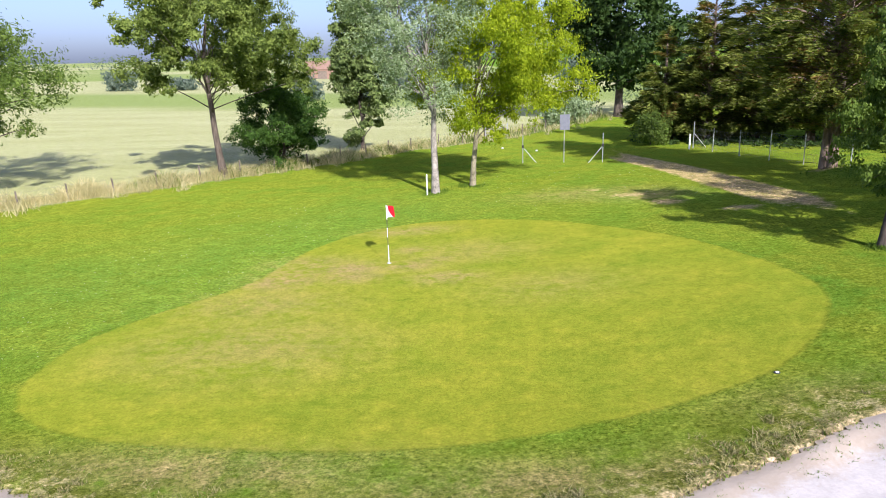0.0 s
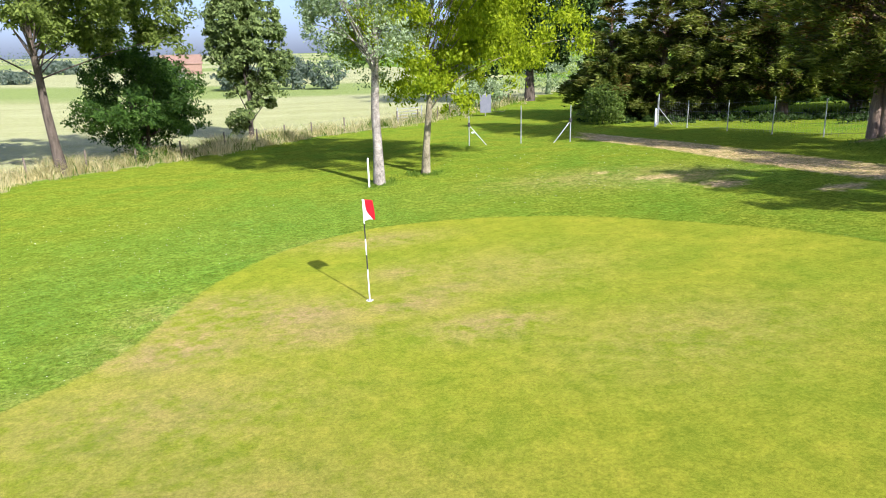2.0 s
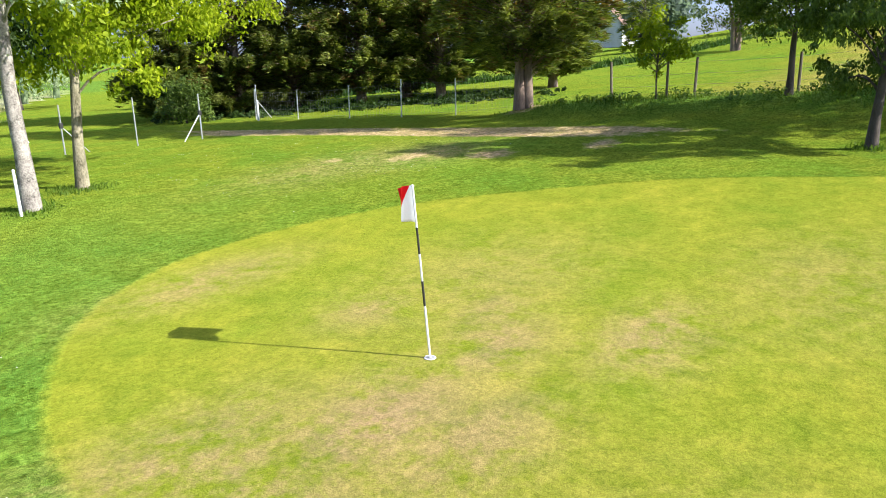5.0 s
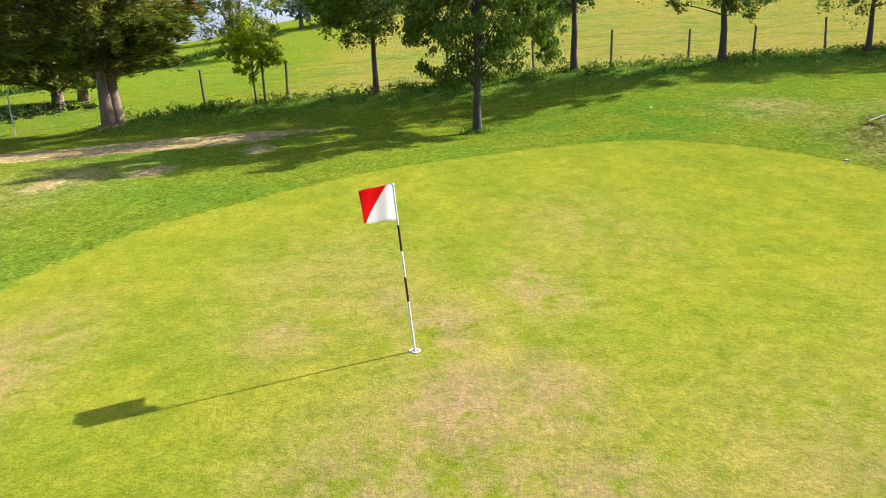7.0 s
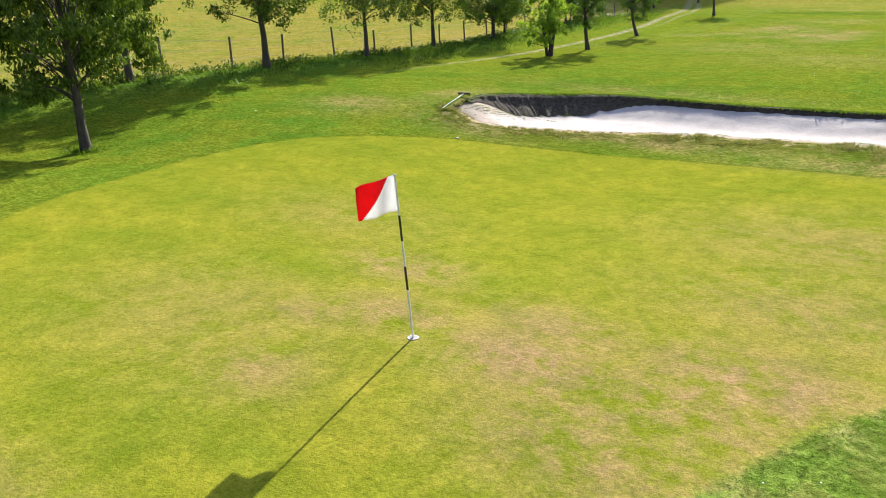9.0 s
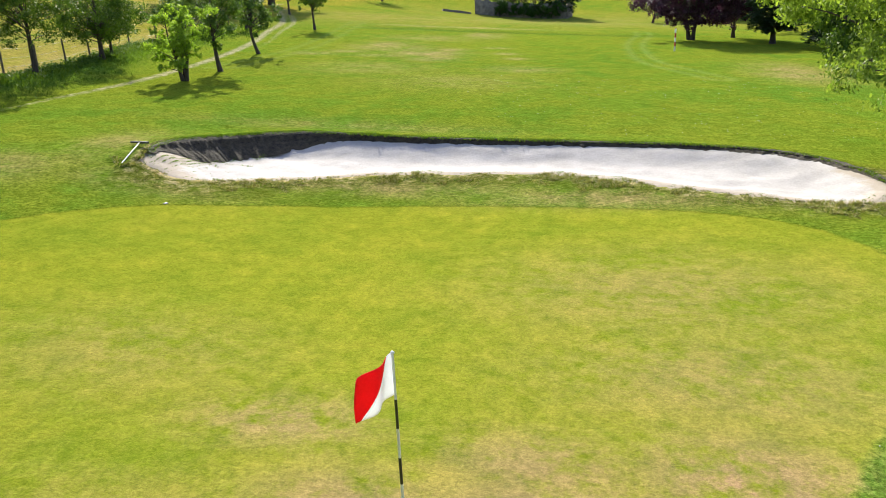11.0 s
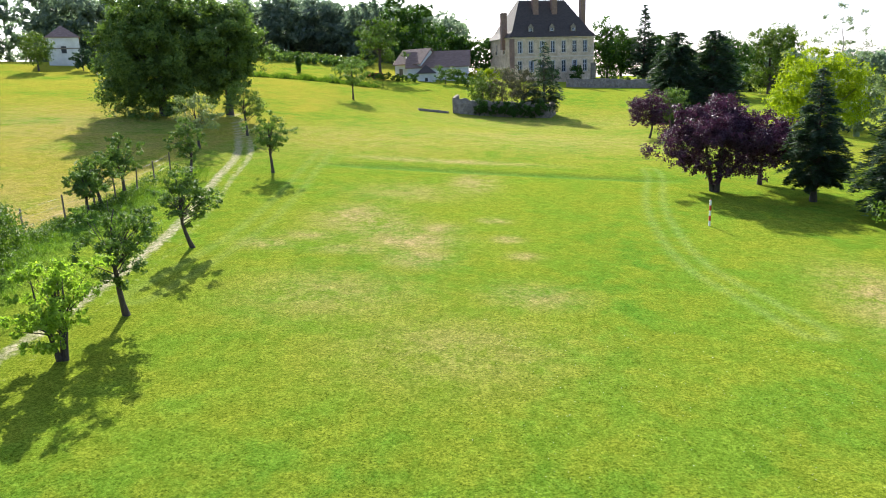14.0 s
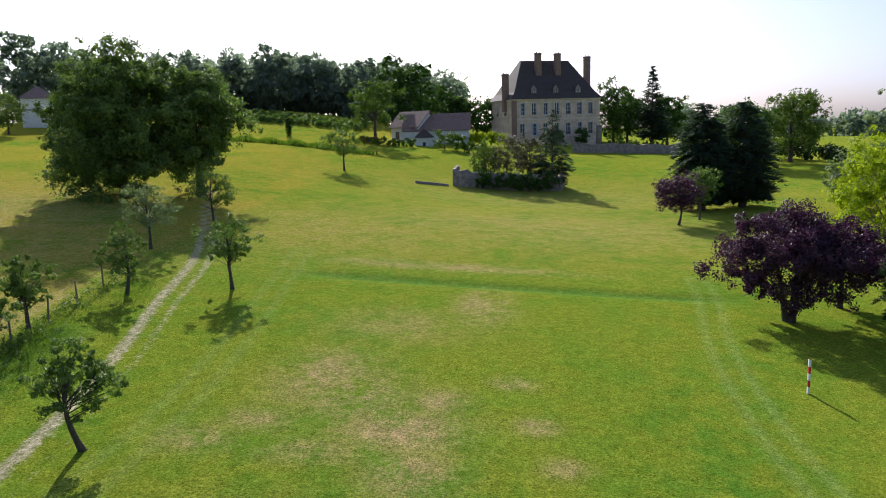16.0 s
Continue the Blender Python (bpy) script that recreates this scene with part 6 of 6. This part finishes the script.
def pavilion(name, x, y, z, turn, w, h, rise, wall, roofing, label, band=False):
    """A small square building under a four-sided roof."""
    root = tagged(new(name), label, "tower")
    root.matrix_basis = pose(x, y, z, 0, 0, turn)
    a = w / 2
    for k in range(4):
        bm = bmesh.new()
        walled(bm, w, h, [(w * 0.42, h * 0.45, w * 0.58, h * 0.7)] if k == 0 else [], 0.3)
        bm.transform(pose(0, 0, 0, 0, 0, 90 * k) @ pose(-a, -a, 0))
        part("wall", bm, wall, root)
    bm = bmesh.new()
    o = a + 0.35
    hull(bm, [(-o, -o, h), (o, -o, h), (o, o, h), (-o, o, h), (0, 0, h + rise)], [(0, 1, 4), (1, 2, 4), (2, 3, 4), (3, 0, 4), (3, 2, 1, 0)])
    part("roof", bm, roofing, root)
    bm = bmesh.new()
    box(bm, -w * 0.08, -a + 0.1, h * 0.45, w * 0.08, -a + 0.16, h * 0.7)
    part("window", bm, BLACK, root)
    if band:
        bm = bmesh.new()
        for k in range(4):
            vs = box(bm, -a - 0.06, -a - 0.06, h * 0.60, a + 0.06, -a, h * 0.64)
            bmesh.ops.transform(bm, matrix=pose(0, 0, 0, 0, 0, 90 * k), verts=vs)
        part("string_band", bm, STONE_OLD, root)
    return root


gabled("barn", 31.5, -157.0, 10.9, 184, 14.5, 8.0, 3.6, 3.4, RENDER, TILE, "long pale barn with a brown tiled roof", ((3.0, 0.0, 5.2, 2.6), (8.0, 1.4, 8.9, 2.4)))
gabled("farmhouse", 35.2, -161.0, 12.0, 150, 8.0, 7.5, 3.4, 3.2, RENDER, TILE, "white farmhouse gable with a brown tiled roof", ((1.2, 0.0, 2.4, 2.2), (4.8, 1.0, 5.8, 2.2)))
gabled("meadow_house", 128.0, 74.0, H(128, 74) - 0.2, 160, 12.0, 8.0, 4.0, 3.4, RENDER, BRICK, "white house with a red tiled roof beyond the meadow", ((2.0, 0.0, 3.2, 2.2), (6.0, 1.0, 7.4, 2.4), (9.0, 1.0, 10.4, 2.4)))
gabled("field_barn", -62.0, 330.0, H(-62, 330) - 0.2, 10, 16.0, 10.0, 4.5, 3.4, BRICK, BRICK, "red farm barn across the plain", ((5.0, 0.0, 9.0, 3.6),))
pavilion("garden_pavilion", 26.2, -152.0, 9.6, 190, 4.0, 3.2, 2.0, RENDER, SLATE, "small stone garden pavilion with a pyramid roof")
pavilion("white_tower", 108.0, -141.0, 17.3, 215, 6.6, 6.2, 2.9, RENDER, TILE, "square white dovecote tower with a brown pyramid roof", True)


def rubble_wall(name, line, height, thick, label, seed, rough=0.12):
    """An old stone wall with a ragged top."""
    g = np.random.default_rng(seed)
    p = np.concatenate([np.linspace(a, b, 9)[:-1] for a, b in zip(np.asarray(line, float)[:-1], np.asarray(line, float)[1:])] + [np.asarray(line, float)[-1:]])
    d = np.gradient(p, axis=0)
    d /= np.linalg.norm(d, axis=1, keepdims=True)
    nrm = np.stack([-d[:, 1], d[:, 0]], 1) * thick / 2
    z = land(p[:, 0], p[:, 1])
    top = z + height + g.normal(0, rough, len(p))
    rows = np.array([np.c_[p + nrm, z - 0.4], np.c_[p + nrm * 0.95, top], np.c_[p - nrm * 0.95, top + g.normal(0, rough / 3, len(p))], np.c_[p - nrm, z - 0.4]])
    k, w = rows.shape[:2]
    ids = np.arange(k * w).reshape(k, w)
    q = np.stack([ids[:-1, :-1], ids[:-1, 1:], ids[1:, 1:], ids[1:, :-1]], -1).reshape(-1, 4)
    caps = np.array([[ids[0, 0], ids[1, 0], ids[2, 0], ids[3, 0]], [ids[3, -1], ids[2, -1], ids[1, -1], ids[0, -1]]])
    return tagged(put(name, sheet(name, rows.reshape(-1, 3), np.concatenate([q, caps]), STONE_OLD)), label, "wall", kind="structure")


rubble_wall("wall_pen", [(14.4, -112.5), (14.6, -107.2), (9.0, -108.2), (3.0, -109.2), (-1.6, -110.0), (-2.4, -114.5)], 2.5, 0.5, "old rubble stone wall of a ruined pen, partly ivy-covered", 70)
rubble_wall("wall_stub", [(20.2, -104.4), (15.4, -106.2)], 0.35, 0.6, "low stone footing beside the ruined pen", 71, 0.05)
rubble_wall("wall_garden", [(-5.8, -156.5), (-16, -159.5), (-28, -162.5), (-40, -166)], 2.0, 0.5, "long old garden wall below the manor terrace", 72)


def mass(name, spots, mat, seed, label, category="shrub", leaf=0.3, per=1600):
    """One shrub or clipped hedge out of leaf clumps over a few stems."""
    g = np.random.default_rng(seed)
    x0, y0 = spots[0][:2]
    root = tagged(new(name), label, category)
    root.matrix_basis = pose(x0, y0, H(x0, y0))
    out, stems = [], []
    for x, y, h, w in spots:
        z = H(x, y) - H(x0, y0)
        n = 18
        d = g.normal(0, 1, (n, 3))
        d /= np.linalg.norm(d, axis=1, keepdims=True)
        c = np.array([x - x0, y - y0, z + h * 0.5]) + d * np.array([w / 2, w / 2, h * 0.42]) * g.uniform(0.5, 1.0, (n, 1))
        out.append(leaves(g, c, min(w, h) * 0.2 * g.uniform(0.7, 1.2, n), per, leaf, 0.8, 0.4, 0.0, 0.6, True))
        stems.append(tube(np.array([[x - x0, y - y0, z - 0.1], [x - x0 + 0.1, y - y0, z + h * 0.35], [x - x0, y - y0, z + h * 0.7]]), np.array([0.12, 0.09, 0.03]), 5))
    v, f = joined(out)
    put("foliage", sheet("foliage", v, f, mat), root)
    v, f = stems[0]
    put("stem", sheet("stem", v, f, BARK_DARK), root)
    return root


mass("ivy", [(10.2 - 1.5 * k, -107.1 - 0.26 * k, 3.0 + 0.2 * (k % 2), 2.4) for k in range(8)], LEAF_DARK, 80, "dark ivy hanging over the pen wall", "ivy", 0.22, 1500)
conifer("spruce_tree", -0.6, -112.0, 12.6, 8.0, 0.6, 0.25, 11000, 0.4, (BARK_DARK, NEEDLE_BLUE), 81, "ragged spruce growing in the ruined pen", 0.35, full=0.8)
broadleaf("pen_tree", 6.5, -111.0, 9.6, 7.0, 1.0, 0.15, 6500, 0.25, (BARK, LEAF_GREY), 82, "sparse greyish tree growing in the ruined pen", clump=0.11, gaps=0.6)
broadleaf("pen_tree", 10.0, -112.5, 7.0, 6.0, 1.0, 0.15, 5000, 0.28, (BARK, LEAF_OAK), 83, "green bushy tree growing in the ruined pen", clump=0.12)
broadleaf("pen_tree", 3.0, -113.0, 9.8, 6.0, 1.0, 0.15, 6500, 0.25, (BARK, LEAF_GREY), 84, "thin greyish tree growing in the ruined pen", clump=0.11, gaps=0.6)
mass("shrub_border", [(21.0, -146.5, 4.6, 4.0), (18.4, -145.5, 3.8, 3.4), (15.6, -143.5, 2.6, 3.2), (13.2, -142, 2.2, 3.0), (11, -141, 1.8, 2.6)], LEAF_MID, 85, "mixed shrub border sloping down beside the lawn", "shrub", 0.3, 1700)
mass("laurel_hedge", [(13.5, -160, 3.6, 4.6), (10.5, -161, 3.8, 4.4), (16.5, -159, 3.2, 4)], LEAF_LIME, 86, "rounded bright green laurel hedge before the manor", "hedge", 0.35, 1700)
mass("yew_bush", [(-3.0, -179.4, 4.4, 4.0), (-0.5, -178.4, 3.8, 3.6)], LEAF_DARK, 87, "dark clipped yew against the manor wall", "shrub", 0.35, 1700)
mass("yew_bush", [(-9.2, -182.3, 4.6, 3.8)], LEAF_DARK, 88, "dark round yew by the manor's corner", "shrub", 0.35, 2200)
mass("box_hedge", [(-15 - 3 * k, -176 - 1.2 * k, 1.9, 3.4) for k in range(5)], LEAF_OAK, 89, "low clipped hedge on the manor terrace", "hedge", 0.35, 1200)
broadleaf("topiary_column", 56.2, -151.0, 5.2, 1.5, 0.0, 0.1, 9000, 0.2, (BARK_DARK, LEAF_DARK), 110, "dark clipped column of yew on the upper lawn", "topiary", clump=0.2, dome=1)
mass("yew_bush", [(97.5, -131.5, 5.5, 4.2)], NEEDLE_BLUE, 111, "dark bush beside the white tower", "shrub", 0.35, 2600)
mass("yew_bush", [(90.5, -125.5, 3.6, 3.4)], LEAF_DARK, 112, "dark round bush on the upper lawn", "shrub", 0.3, 2200)
mass("bramble", [(34.6, -145, 2.0, 4), (31.5, -144.6, 1.6, 3.4), (38.5, -146, 1.6, 3.4), (28.6, -145.4, 2.2, 3.0)], LEAF_MID, 113, "low brambles and bushes below the farm", "shrub", 0.28, 1500)
blades("upper_bank_grass", along([(64, -136), (50, -132), (40, -129), (33, -127)], 9000, 0.9, 114), 0.4, 1.1, 0.12, WEED, 115, 0.35, "rough grass and weeds on the bank across the lawn")
g = np.random.default_rng(116)
vines = [(x + g.normal(0, 0.3), -171 - 3.4 * k + g.normal(0, 0.3), 1.7, 2.2) for k in range(3) for x in np.arange(46, 84, 2.4)]
woods("vineyard", vines, LEAF_APPLE, 117, "rows of light green vines on the hill", 0.4, 260)

# farm trailer under the walnut
root = tagged(new("farm_trailer"), "small dark red farm trailer under the walnut tree", "trailer")
root.matrix_basis = pose(37.2, -148.0, H(37.2, -148.0), 0, 0, 20)
bm = bmesh.new()
box(bm, -1.6, -0.8, 0.55, 1.6, 0.8, 0.7)
part("bed", bm, POST_WOOD, root)
for nm, b_ in (("side_board", (-1.6, -0.8, 0.7, 1.6, -0.74, 1.25)), ("side_board", (-1.6, 0.74, 0.7, 1.6, 0.8, 1.25)), ("tail_board", (-1.6, -0.74, 0.7, -1.54, 0.74, 1.25)), ("head_board", (1.54, -0.74, 0.7, 1.6, 0.74, 1.25))):
    bm = bmesh.new()
    box(bm, *b_)
    part(nm, bm, RED_PAINT, root)
for s in (-1, 1):
    bm = bmesh.new()
    bmesh.ops.create_cone(bm, cap_ends=True, segments=16, radius1=0.4, radius2=0.4, depth=0.22, matrix=Matrix.Translation((0.2, s * 0.95, 0.4)) @ pose(0, 0, 0, 90, 0, 0))
    part("wheel", bm, BLACK, root)
bm = bmesh.new()
box(bm, 1.6, -0.05, 0.55, 3.0, 0.05, 0.65)
part("drawbar", bm, BLACK, root)
